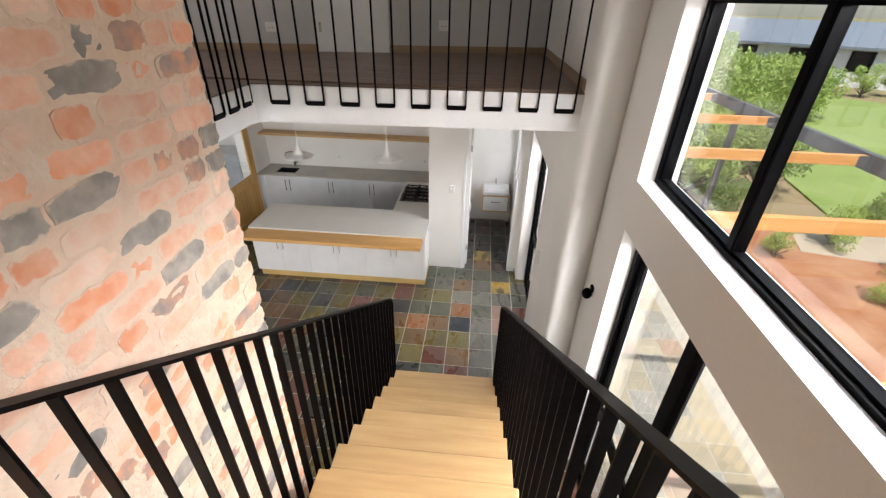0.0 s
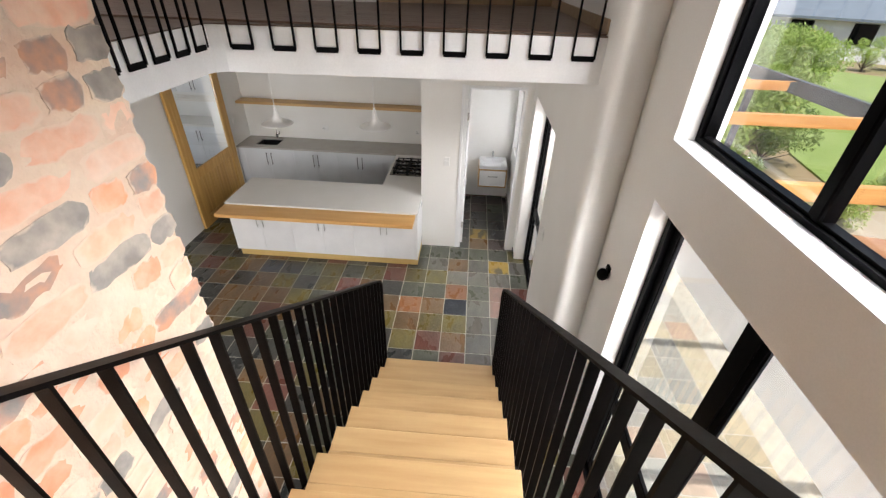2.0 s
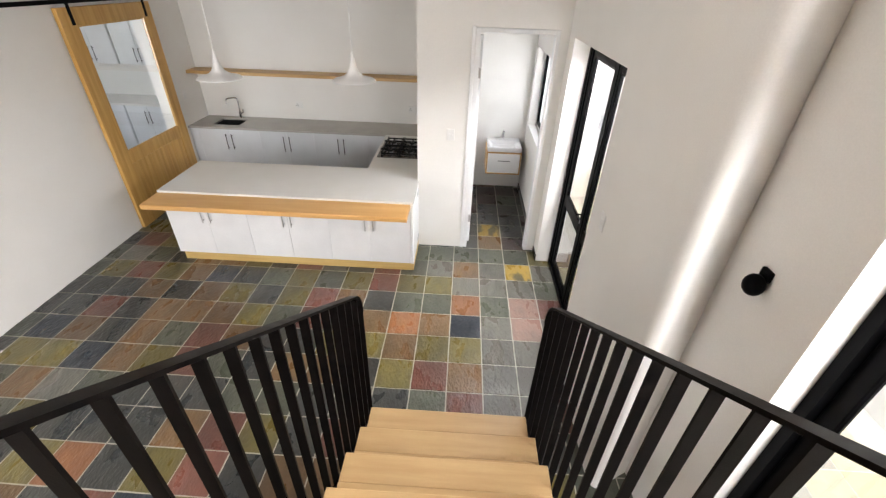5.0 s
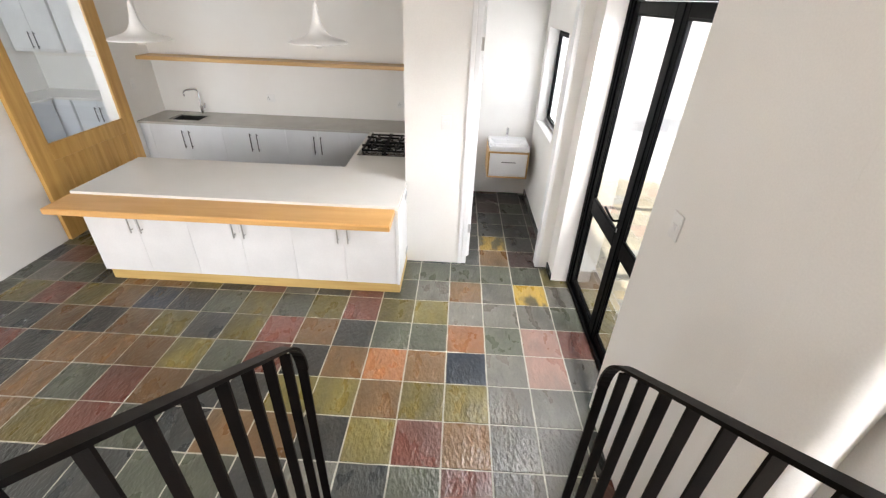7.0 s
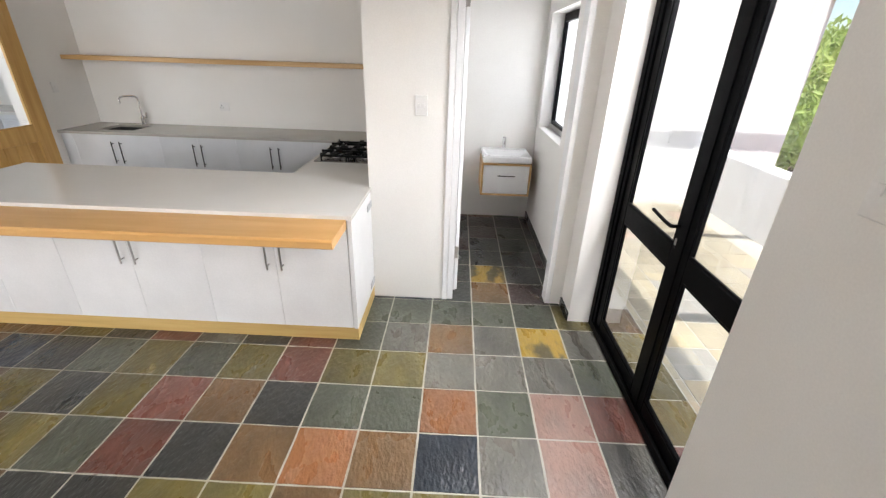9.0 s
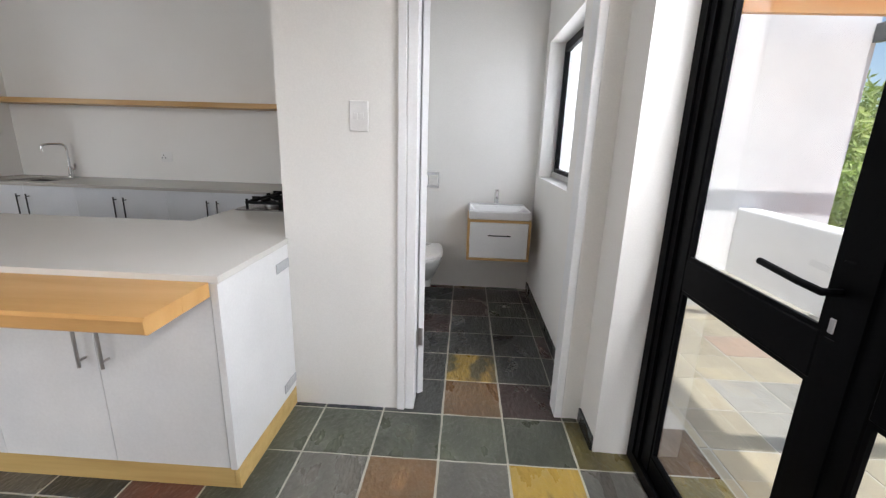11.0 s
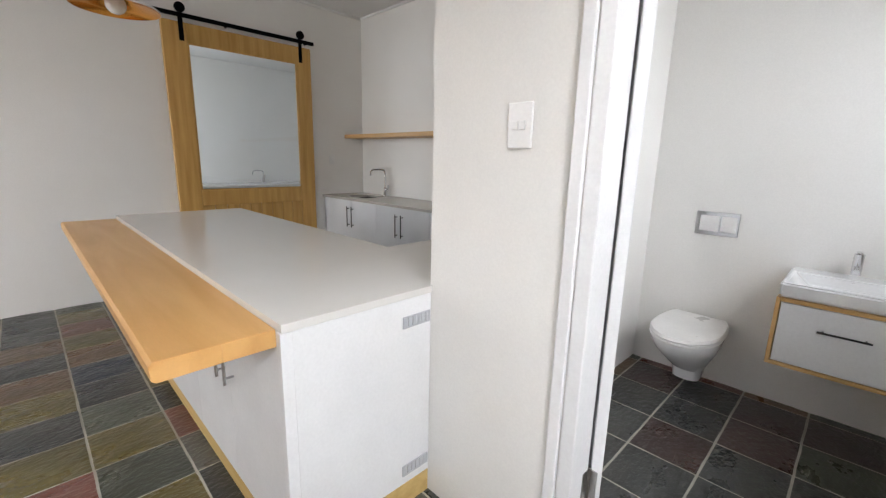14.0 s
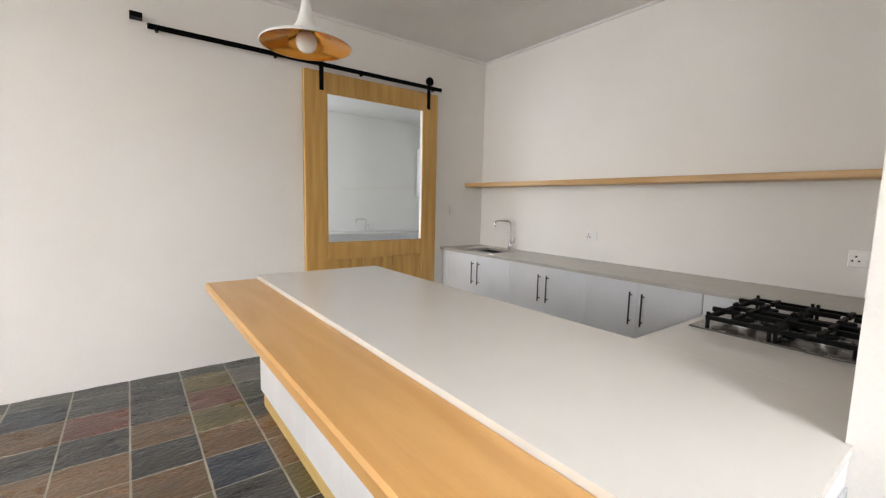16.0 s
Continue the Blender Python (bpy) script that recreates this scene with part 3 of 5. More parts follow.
WX = 1.30
w2 = structure("window_2", bar_frame(bmesh.new(), WX - 0.025, WX + 0.03, 6.865, 7.915, 1.095, 2.165, 0.04), BLACK, "black framed frosted window of the toilet", "window")
part("sash", bar_frame(bmesh.new(), WX - 0.035, WX - 0.005, 6.905, 7.875, 1.135, 2.125, 0.035), BLACK, w2)
pane("pane", WX + 0.005, 6.94, 7.84, 1.17, 2.09, FROST, w2)
part("bottom_bar", boxes((WX - 0.045, WX - 0.036, 6.87, 7.91, 1.10, 1.14)), BRUSHED, w2, "bare aluminium bottom rail")
bm = boxes((WX - 0.05, WX - 0.036, 6.925, 6.95, 1.52, 1.62))
tube(bm, [(WX - 0.05, 6.94, 1.59), (WX - 0.085, 6.94, 1.60), (WX - 0.09, 6.955, 1.55), (WX - 0.09, 6.965, 1.47)], 0.008)
part("catch", bm, BLACK, w2, "black window catch", True)

# toilet door, swung open into the room, with its frame
dl = boxes((0.292, 0.328, 6.207, 6.98, 0.012, 2.46), bevel=0.003)
dl.transform(Matrix.Translation((0.292, 6.209, 0)) @ Matrix.Rotation(radians(38), 4, "Z") @ Matrix.Translation((-0.292, -6.209, 0)))
d3 = structure("door_3", dl, FASCIA, "white painted toilet door standing open", "door")
part("door_frame", boxes((0.20, 0.238, 6.074, 6.088, 0, 2.55), (0.2405, 0.286, 6.085, 6.203, 0, 2.538), (1.02, 1.0595, 6.085, 6.203, 0, 2.538), (0.286, 1.02, 6.085, 6.203, 2.495, 2.538), bevel=0.003), FASCIA, d3, "white painted door frame")
for z in (0.31, 2.05):
    bm = boxes((0.2865, 0.289, 6.165, 6.2035, z, z + 0.1), (0.290, 0.316, 6.203, 6.2065, z, z + 0.1))
    rod(bm, (0.289, 6.203, z - 0.004), (0.289, 6.203, z + 0.104), 0.006, 8)
    part("hinge", bm, BRUSHED, d3, "steel hinge")

# skirting of slate along the toilet wall and the jamb
SK = SLATE["dark"]
structure("baseboard_toilet", boxes((XR - 0.012, XR, 6.205, 8.055, 0, 0.07)), SK, "dark slate tile skirting", "skirting")
structure("baseboard_jamb", boxes((XR - 0.012, XR, 5.86, 6.08, 0, 0.07)), SK, "dark slate tile skirting", "skirting")

# ---------------- kitchen ----------------
def bar_handle(parent, x, y, z0, z1, out, material=BRUSHED, axis="y"):
    bm = bmesh.new()
    rod(bm, (x, y + out, z0), (x, y + out, z1), 0.006, 10)
    for z in (z0 + 0.025, z1 - 0.025):
        rod(bm, (x, y, z), (x, y + out, z), 0.005, 8)
    part("handle", bm, material, parent, "slim bar handle", True)


def cabinet(x0, x1, yf, yb, face, material, handle_mat, hz, label, group, top=0.872):
    """A base unit with two doors; face is -1 when the doors look to -y."""
    z0, z1 = 0.105, 0.872
    c = thing("base_cabinet", ((x0 + x1) / 2, (yf + yb) / 2, 0.0), label, "cabinet", group)
    body = part("body", boxes((x0 + 0.001, x1 - 0.001, min(yf, yb) + 0.02, max(yf, yb), 0.102, top)), material, c)
    mid = (x0 + x1) / 2
    for a, b, hx in ((x0 + 0.001, mid - 0.0009, mid - 0.045), (mid + 0.0009, x1 - 0.001, mid + 0.045)):
        d = part("door", boxes((a, b, yf, yf + 0.018, z0, z1), bevel=0.0015), material, c)
        bar_handle(d, hx, yf, hz[0], hz[1], -0.032, handle_mat)
    return c


IX0, IX1, IF, IBK = -3.145, -0.335, 5.50, 6.39
seams = [-3.13, -2.21, -1.288, -0.365]
for a, b in zip(seams, seams[1:]):
    cabinet(a, b, IF, 6.05, -1, BOARD, BRUSHED, (0.535, 0.775), "white island base cabinet with two plain doors", "island cabinets")
ep = thing("end_panel", (-0.349, 5.8, 0.102), "white end panel of the kitchen island with an edge strip", "panel")
part("panel", boxes((-0.362, -0.336, IF + 0.032, 6.086, 0.102, 0.872), bevel=0.0015), BOARD, ep)
part("edge_strip", boxes((-0.362, -0.334, IF - 0.004, IF + 0.0315, 0.102, 0.872), bevel=0.0015), BOARD, ep)
for z in (0.785, 0.165):
    v = thing("vent_grille", (-0.333, 6.01, z), "small grey louvred vent in the island end panel", "vent", "island vents")
    part("frame", bar_frame(bmesh.new(), -0.3345, -0.329, 5.945, 6.075, z - 0.022, z + 0.022, 0.004), GREYPLASTIC, v)
    for k in range(6):
        part("slat", boxes((-0.3345, -0.3305, 5.950 + k * 0.0205, 5.966 + k * 0.0205, z - 0.017, z + 0.017)), GREYPLASTIC, v)
ip = thing("island_plinth", (-1.7, 5.8, 0.0), "varnished wooden plinth of the kitchen island", "plinth")
part("front_board", boxes((-3.09, -0.3575, IF + 0.012, IF + 0.032, 0, 0.1), bevel=0.001), KICKWOOD, ip)
part("end_board", boxes((-0.357, -0.337, IF + 0.012, 6.086, 0, 0.1), bevel=0.001), KICKWOOD, ip)
wt = thing("worktop", (-1.7, 5.9, 0.874), "pale quartz worktop of the kitchen island and cooker side", "worktop")
part("island_top", prism([(IX0, IF), (IX1 + 0.002, IF), (IX1 + 0.002, 6.088), (-0.347, 6.088), (-0.347, IBK), (IX0, IBK)], 0.874, 0.9), STONE, wt)
part("cooker_top", prism([(-0.347, IBK + 0.0008), (-0.347, 7.709), (-1.0, 7.709), (-1.0, IBK + 0.0008)], 0.874, 0.9), STONE, wt)
bar = thing("breakfast_bar", (-1.75, 5.34, 0.822), "honey coloured solid wood breakfast bar along the island", "bar top")
for sec in ([(5.497, 0.878), (5.497, 0.824), (5.353, 0.824), (5.353, 0.878)],
            [(5.3528, 0.878), (5.3528, 0.824), (5.202, 0.822), (5.192, 0.83), (5.19, 0.868), (5.199, 0.878)]):
    bm = bmesh.new()
    for x in (-3.14, -0.365):
        [bm.verts.new((x, y, z)) for y, z in sec]
    bm.verts.ensure_lookup_table()
    n = len(sec)
    bm.faces.new(bm.verts[:n]), bm.faces.new(bm.verts[n:][::-1])
    for i in range(n):
        bm.faces.new((bm.verts[i], bm.verts[n + i], bm.verts[n + (i + 1) % n], bm.verts[(i + 1) % n]))
    bmesh.ops.bevel(bm, geom=[e for e in bm.edges if abs(e.verts[0].co.x - e.verts[1].co.x) < 0.01], offset=0.001, segments=2, affect="EDGES")
    part("plank", bm, BARWOOD, bar)
cabinet(-0.985, -0.36, 6.45, 7.6, -1, GREYBOARD, DARKMETAL, (0.56, 0.78), "pale cabinet below the cooker top", "kitchen cabinets")

# back run
for a, b in ((-3.94, -2.98), (-2.98, -2.13), (-2.13, -1.28)):
    cabinet(a, b, 7.74, 8.32, -1, GREYBOARD, DARKMETAL, (0.56, 0.80), "pale grey base cabinet with two plain doors below the back worktop", "kitchen cabinets", 0.69 if a < -3.5 else 0.872)
solid("corner_filler", boxes((-1.277, -0.99, 7.742, 7.76, 0.105, 0.872)), GREYBOARD, "pale grey corner filler panel", "panel")
solid("wall_filler", boxes((-4.066, -3.943, 7.742, 7.76, 0.105, 0.872)), GREYBOARD, "pale grey filler panel at the wall", "panel")
solid("kitchen_plinth", boxes((-4.066, -0.99, 7.79, 7.81, 0, 0.1)), KICKWOOD, "wooden plinth below the back cabinets", "plinth")
SXA, SXB, SYA, SYB = -3.75, -3.33, 7.86, 8.20
cb = bmesh.new()
for a, b, c, d in ((XL + 0.003, SXA, 7.71, 8.327), (SXB, -0.347, 7.71, 8.327), (SXA, SXB, 7.71, SYA), (SXA, SXB, SYB, 8.327)):
    box(cb, a, b, c, d, 0.874, 0.9)
bmesh.ops.remove_doubles(cb, verts=cb.verts, dist=0.0005)
solid("back_worktop", cb, GREYSTONE, "grey quartz worktop along the kitchen wall", "worktop")
sink = thing("kitchen_sink", ((SXA + SXB) / 2, 8.03, 0.70), "undermounted stainless steel sink", "sink")
part("bowl", boxes((SXA - 0.01, SXA, SYA, SYB, 0.70, 0.873), (SXB, SXB + 0.01, SYA, SYB, 0.70, 0.873), (SXA, SXB, SYA - 0.01, SYA, 0.70, 0.873), (SXA, SXB, SYB, SYB + 0.01, 0.70, 0.873), (SXA, SXB, SYA, SYB, 0.70, 0.71)), DARKMETAL, sink)
bm = bmesh.new()
lathe(bm, [(0.0, 0.014), (0.035, 0.014), (0.04, 0.011)], (-3.54, 8.03, 0.70), 16)
part("drain", bm, CHROME, sink, "", True)


def tall_tap(x, y, z, s=1.0):
    tap = thing("mixer_tap", (x, y, z), "chrome swan-neck mixer tap", "tap")
    bm = bmesh.new()
    lathe(bm, [(0.028, 0), (0.028, 0.008), (0.022, 0.012), (0.022, 0.10), (0.014, 0.105)], (x, y, z), 16)
    part("body", bm, CHROME, tap, "", True)
    pts = [(x, y, z + 0.09), (x, y, z + 0.27 * s)]
    for k in range(1, 9):
        a = math.pi * k / 8 * 0.98
        c, h = math.copysign(abs(math.cos(a)) ** 0.55, math.cos(a)), abs(math.sin(a)) ** 0.55
        pts.append((x - 0.064 * (1 - c), y - 0.064 * (1 - c), z + 0.27 * s + 0.055 * h))
    e = pts[-1]
    pts.append((e[0], e[1], e[2] - 0.035))
    bm = bmesh.new()
    tube(bm, pts, 0.0105)
    part("spout", bm, CHROME, tap, "", True)
    bm = bmesh.new()
    tube(bm, [(x + 0.02, y, z + 0.075), (x + 0.05, y, z + 0.085), (x + 0.06, y, z + 0.14)], 0.009)
    part("lever", bm, CHROME, tap, "", True)


tall_tap(-3.48, 8.255, 0.9, 1.0)
solid("wall_shelf", boxes((XL + 0.003, -0.347, 8.05, YB - 0.002, 1.60, 1.645), bevel=0.004), OAK, "long honey coloured wooden wall shelf, empty", "shelf")


def socket(at, nrm, w, h, label, holes, group=""):
    """A wall plate; nrm is the wall's outward axis."""
    c = thing("wall_socket" if holes == "socket" else "light_switch", at, label, "socket" if holes == "socket" else "switch", group)
    n, up = Vector(nrm), Vector((0, 0, 1))
    u = up.cross(n)
    def slab(a0, a1, b0, b1, t0, t1, bev=0.0015):
        ps = [Vector(at) + u * a + up * b + n * t for a in (a0, a1) for b in (b0, b1) for t in (t0, t1)]
        lo = [min(p[i] for p in ps) for i in range(3)]
        hi = [max(p[i] for p in ps) for i in range(3)]
        return boxes((lo[0], hi[0], lo[1], hi[1], lo[2], hi[2]), bevel=bev)
    part("plate", slab(-w / 2, w / 2, -h / 2, h / 2, 0.0005, 0.009, 0.003), PLASTIC, c)
    if holes == "socket":
        for a, b in ((-0.03, 0.014), (-0.045, -0.012), (-0.015, -0.012)):
            part("hole", slab(a - 0.005, a + 0.005, b - 0.005, b + 0.005, 0.009, 0.0098, 0), BLACK, c, "dark socket hole")
        part("rocker", slab(0.022, 0.036, -0.012, 0.012, 0.009, 0.013), PLASTIC, c)
    elif holes:
        for k in range(holes):
            a = (k - (holes - 1) / 2) * 0.027
            part("rocker", slab(a - 0.009, a + 0.009, -0.013, 0.013, 0.009, 0.014), PLASTIC, c)


socket((-2.50, YB, 1.13), (0, -1, 0), 0.115, 0.10, "white wall socket above the back worktop", "socket", "kitchen sockets")
socket((-0.66, YB, 1.13), (0, -1, 0), 0.13, 0.10, "white wall socket above the back worktop", "socket", "kitchen sockets")
socket((XL, 7.86, 1.33), (1, 0, 0), 0.075, 0.115, "white light switch beside the sliding door", 1, "switches")
socket((0.026, 6.09, 1.47), (0, -1, 0), 0.085, 0.13, "white double light switch on the pier", 2, "switches")
socket((XR, 4.306, 3.85), (-1, 0, 0), 0.075, 0.13, "white single light switch upstairs", 1, "switches")
socket((XR, 4.066, 1.56), (-1, 0, 0), 0.085, 0.13, "white double light switch by the glass door", 2, "switches")

# cooker top
hob = thing("gas_hob", (-0.67, 7.06, 0.9), "four-burner gas cooker top with black iron grids on steel", "cooker top")
HX0, HX1, HY0, HY1 = -0.962, -0.40, 6.765, 7.46
part("plate", boxes((HX0, HX1, HY0, HY1, 0.901, 0.909), bevel=0.003), HOBSTEEL, hob, "brushed steel plate")
for bx in (-0.81, -0.54):
    for by in (6.95, 7.27):
        bm = bmesh.new()
        lathe(bm, [(0.045, 0.908), (0.045, 0.92), (0.036, 0.924), (0.036, 0.932), (0.0, 0.934)], (bx, by, 0), 20)
        br = part("burner", bm, BRUSHED, hob, "steel burner", True)
        bm = bmesh.new()
        lathe(bm, [(0.034, 0.932), (0.034, 0.94), (0.0, 0.941)], (bx, by, 0), 20)
        part("burner_cap", bm, RUBBER, br, "black burner cap", True)
for by0, by1 in ((6.80, 7.105), (7.12, 7.425)):
    bm = bmesh.new()
    for a in (HX0 + 0.06, -0.685, -0.665, HX1 - 0.02):
        box(bm, a - 0.009, a + 0.009, by0, by1, 0.940, 0.958)
        for b in (by0 + 0.006, by1 - 0.006):
            box(bm, a - 0.006, a + 0.006, b - 0.006, b + 0.006, 0.909, 0.972)
    for b in (by0 + 0.006, by1 - 0.006):
        box(bm, HX0 + 0.06, HX1 - 0.02, b - 0.009, b + 0.009, 0.940, 0.957)
    cy = (by0 + by1) / 2
    for bx in (-0.81, -0.54):
        for dx, dy in ((1, 0), (-1, 0), (0, 1), (0, -1)):
            box(bm, bx + dx * 0.03 - 0.008 + min(dx, 0) * 0.09, bx + dx * 0.03 + 0.008 + max(dx, 0) * 0.09, cy + dy * 0.03 - 0.008 + min(dy, 0) * 0.09, cy + dy * 0.03 + 0.008 + max(dy, 0) * 0.09, 0.947, 0.968)
    part("grid", bm, RUBBER, hob, "black cast iron grid")
for k in range(4):
    bm = bmesh.new()
    lathe(bm, [(0.02, 0.909), (0.019, 0.93), (0.0, 0.931)], (HX1 - 0.035 + 0.0, 6.86 + k * 0.12, 0), 16)
    part("knob", bm, RUBBER, hob, "black knob", True)


def pendant(x, y, z):
    p = thing("pendant_lamp", (x, y, z), "white trumpet-shaped pendant lamp with a brass lining", "pendant lamp", "pendants over the island")
    out = [(0.196, 0.0), (0.197, 0.006), (0.185, 0.016), (0.14, 0.028), (0.09, 0.045), (0.058, 0.07), (0.038, 0.105), (0.026, 0.15), (0.018, 0.20), (0.012, 0.235), (0.0, 0.238)]
    bm = bmesh.new()
    lathe(bm, out, (x, y, z), 40)
    sh = part("shade", bm, LAMPWHITE, p, "white metal shade", True)
    bm = bmesh.new()
    lathe(bm, [(0.194, 0.0), (0.18, 0.010), (0.135, 0.022), (0.086, 0.040), (0.054, 0.066), (0.034, 0.10), (0.0, 0.11)], (x, y, z), 40)
    part("lining", bm, GOLD, sh, "brass coloured lining", True)
    bm = bmesh.new()
    bmesh.ops.create_uvsphere(bm, u_segments=20, v_segments=12, radius=0.047, matrix=Matrix.Translation((x, y, z + 0.018)))
    part("bulb", bm, BULB, p, "opal globe bulb", True)
    bm = bmesh.new()
    rod(bm, (x, y, z + 0.236), (x, y, 3.073), 0.005, 8)
    part("cord", bm, PLASTIC, p, "thin white cord", True)
    bm = bmesh.new()
    lathe(bm, [(0.045, 3.03), (0.045, 3.06), (0.03, 3.073)], (x, y, 0), 16)
    part("rose", bm, PLASTIC, p, "", True)


pendant(-2.12, 5.50, 2.09)
pendant(-0.855, 5.48, 2.12)

# sliding barn door on its rail
BDX, BDY0, BDY1, BDT = -4.0, 6.12, 7.585, 2.565
bd = thing("sliding_door", (BDX, 6.85, 0.02), "honey coloured wooden sliding barn door with a glass upper pane", "door")
X0, X1 = BDX - 0.045, BDX
part("stile", boxes((X0, X1, BDY0, BDY0 + 0.205, 0.02, BDT), bevel=0.004), DOORWOOD, bd)
part("stile", boxes((X0, X1, BDY1 - 0.175, BDY1, 0.02, BDT), bevel=0.004), DOORWOOD, bd)
GY0, GY1 = BDY0 + 0.206, BDY1 - 0.176
part("rail", boxes((X0, X1, GY0, GY1, 2.39, BDT), bevel=0.004), DOORWOOD, bd)
part("rail", boxes((X0, X1, GY0, GY1, 0.84, 1.0), bevel=0.004), DOORWOOD, bd)
part("rail", boxes((X0, X1, GY0, GY1, 0.02, 0.2), bevel=0.004), DOORWOOD, bd)
nb = 9
for k in range(nb):
    a = GY0 + (GY1 - GY0) * k / nb
    part("board", boxes((X0 + 0.012, X1 - 0.014, a + 0.001, a + (GY1 - GY0) / nb - 0.003, 0.201, 0.839), bevel=0.004), DOORWOOD, bd)
part("bead", bar_frame(bmesh.new(), X1 - 0.012, X1 - 0.002, GY0, GY1, 1.0, 2.39, 0.012), DOORWOOD, bd)
pane("pane", BDX - 0.022, GY0, GY1, 1.0, 2.39, CLEAR, bd)
for y in (6.28, 7.46):
    bm = boxes((X1 + 0.001, X1 + 0.007, y - 0.02, y + 0.02, 2.40, 2.70))
    hg = part("hanger", bm, BLACK, bd, "black steel strap hanger")
    bm = bmesh.new()
    rod(bm, (X1 + 0.008, y, 2.685), (X1 + 0.026, y, 2.685), 0.045, 20)
    part("wheel", bm, BLACK, hg, "", True)
rl = thing("door_rail", (XL + 0.06, 6.2, 2.6), "black steel rail of the sliding door fixed to the wall", "rail")
part("bar", boxes((XL + 0.085, XL + 0.091, 5.0, 7.62, 2.60, 2.64), bevel=0.001), BLACK, rl)
for y in (5.06, 5.9, 6.7, 7.55):
    bm = bmesh.new()
    rod(bm, (XL, y, 2.62), (XL + 0.085, y, 2.62), 0.012, 10)
    part("standoff", bm, BLACK, rl, "", True)
solid("rail_stop", boxes((XL + 0.001, XL + 0.09, 4.90, 4.975, 2.665, 2.70), bevel=0.004), BLACK, "black steel stop block for the sliding door", "rail stop")
# open wiring box low on the wall, with a plate hanging below it
wbx = thing("wiring_box", (XL, 3.90, 0.34), "open black electrical box with loose grey wires low on the wall", "wiring box")
part("plate", bar_frame(bmesh.new(), XL + 0.001, XL + 0.012, 3.845, 3.955, 0.335, 0.395, 0.012), BLACK, wbx)
part("back", boxes((XL + 0.0005, XL + 0.004, 3.857, 3.943, 0.347, 0.383)), BLACK, wbx)
for pts in (((3.93, 0.35), (3.99, 0.345), (4.03, 0.29)), ((3.92, 0.345), (3.99, 0.20), (4.02, 0.05), (4.025, 0.006)), ((3.90, 0.345), (3.96, 0.27), (4.06, 0.25))):
    bm = bmesh.new()
    tube(bm, [(XL + 0.008 + 0.018 * k, y, z) for k, (y, z) in enumerate(pts)], 0.0028, 6)
    part("wire", bm, WIRE, wbx, "loose wire", True)
hp = thing("wall_socket", (XL, 3.86, 0.17), "grey unmounted socket plate hanging below the wiring box", "socket", "loose plates")
part("plate", boxes((XL + 0.001, XL + 0.03, 3.80, 3.90, 0.17, 0.265), bevel=0.004), GREYPLASTIC, hp)
for y in (3.83, 3.86):
    part("hole", boxes((XL + 0.0301, XL + 0.031, y - 0.006, y + 0.006, 0.21, 0.222)), BLACK, hp, "dark socket hole")

# black wall lamp fitting beside the stair
sen = thing("wall_sensor", (XS, 2.95, 1.87), "small black motion sensor on the wall", "sensor")
part("base", boxes((XS - 0.022, XS - 0.0005, 2.925, 2.985, 1.925, 1.975), bevel=0.006, seg=2), BLACK, sen)
bm = bmesh.new()
bmesh.ops.create_uvsphere(bm, u_segments=16, v_segments=10, radius=0.05, matrix=Matrix.Translation((XS - 0.045, 2.95, 1.90)) @ Matrix.Diagonal((0.85, 0.9, 1.0, 1)))
part("head", bm, BLACK, sen, "", True)

# ---------------- toilet room ----------------
van = thing("vanity_unit", (0.81, 7.8, 0.40), "wall-hung vanity with a white drawer and pale wood edges", "vanity")
VX0, VX1, VY = 0.545, 1.068, 7.58
part("carcass", boxes((VX0, VX0 + 0.018, VY, 8.058, 0.405, 0.75), (VX1 - 0.018, VX1, VY, 8.058, 0.405, 0.75), (VX0 + 0.018, VX1 - 0.018, VY, 8.058, 0.405, 0.423), (VX0 + 0.018, VX1 - 0.018, VY, 8.058, 0.732, 0.75), bevel=0.0015), OAK, van, "pale wood carcass")
dr = part("drawer", boxes((VX0 + 0.022, VX1 - 0.022, VY + 0.004, VY + 0.022, 0.427, 0.728), bevel=0.0015), BOARD, van, "white drawer front")
bm = bmesh.new()
rod(bm, (0.715, VY - 0.022, 0.625), (0.90, VY - 0.022, 0.625), 0.005, 8)
for x in (0.735, 0.88):
    rod(bm, (x, VY - 0.022, 0.625), (x, VY + 0.004, 0.625), 0.004, 8)
part("handle", bm, DARKMETAL, dr, "dark bar handle", True)
bs = thing("wash_basin", (0.81, 7.8, 0.752), "white ceramic wash basin on the vanity", "basin")
bm = bmesh.new()
BX0, BX1, BY0, BY1, bz0, bz1 = 0.548, 1.064, 7.582, 8.058, 0.752, 0.825
ox = [(BX0 + 0.004, BY0 + 0.006, bz0), (BX1 - 0.004, BY0 + 0.006, bz0), (BX1 - 0.004, BY1, bz0), (BX0 + 0.004, BY1, bz0)]
rim = [(BX0, BY0, bz1), (BX1, BY0, bz1), (BX1, BY1, bz1), (BX0, BY1, bz1)]
inn = [(BX0 + 0.02, BY0 + 0.02, bz1), (BX1 - 0.02, BY0 + 0.02, bz1), (BX1 - 0.02, BY1 - 0.13, bz1), (BX0 + 0.02, BY1 - 0.13, bz1)]
bot = [(BX0 + 0.09, BY0 + 0.09, bz0 + 0.015), (BX1 - 0.09, BY0 + 0.09, bz0 + 0.015), (BX1 - 0.09, BY1 - 0.17, bz0 + 0.015), (BX0 + 0.09, BY1 - 0.17, bz0 + 0.015)]
rings = [[bm.verts.new(p) for p in r] for r in (ox, rim, inn, bot)]
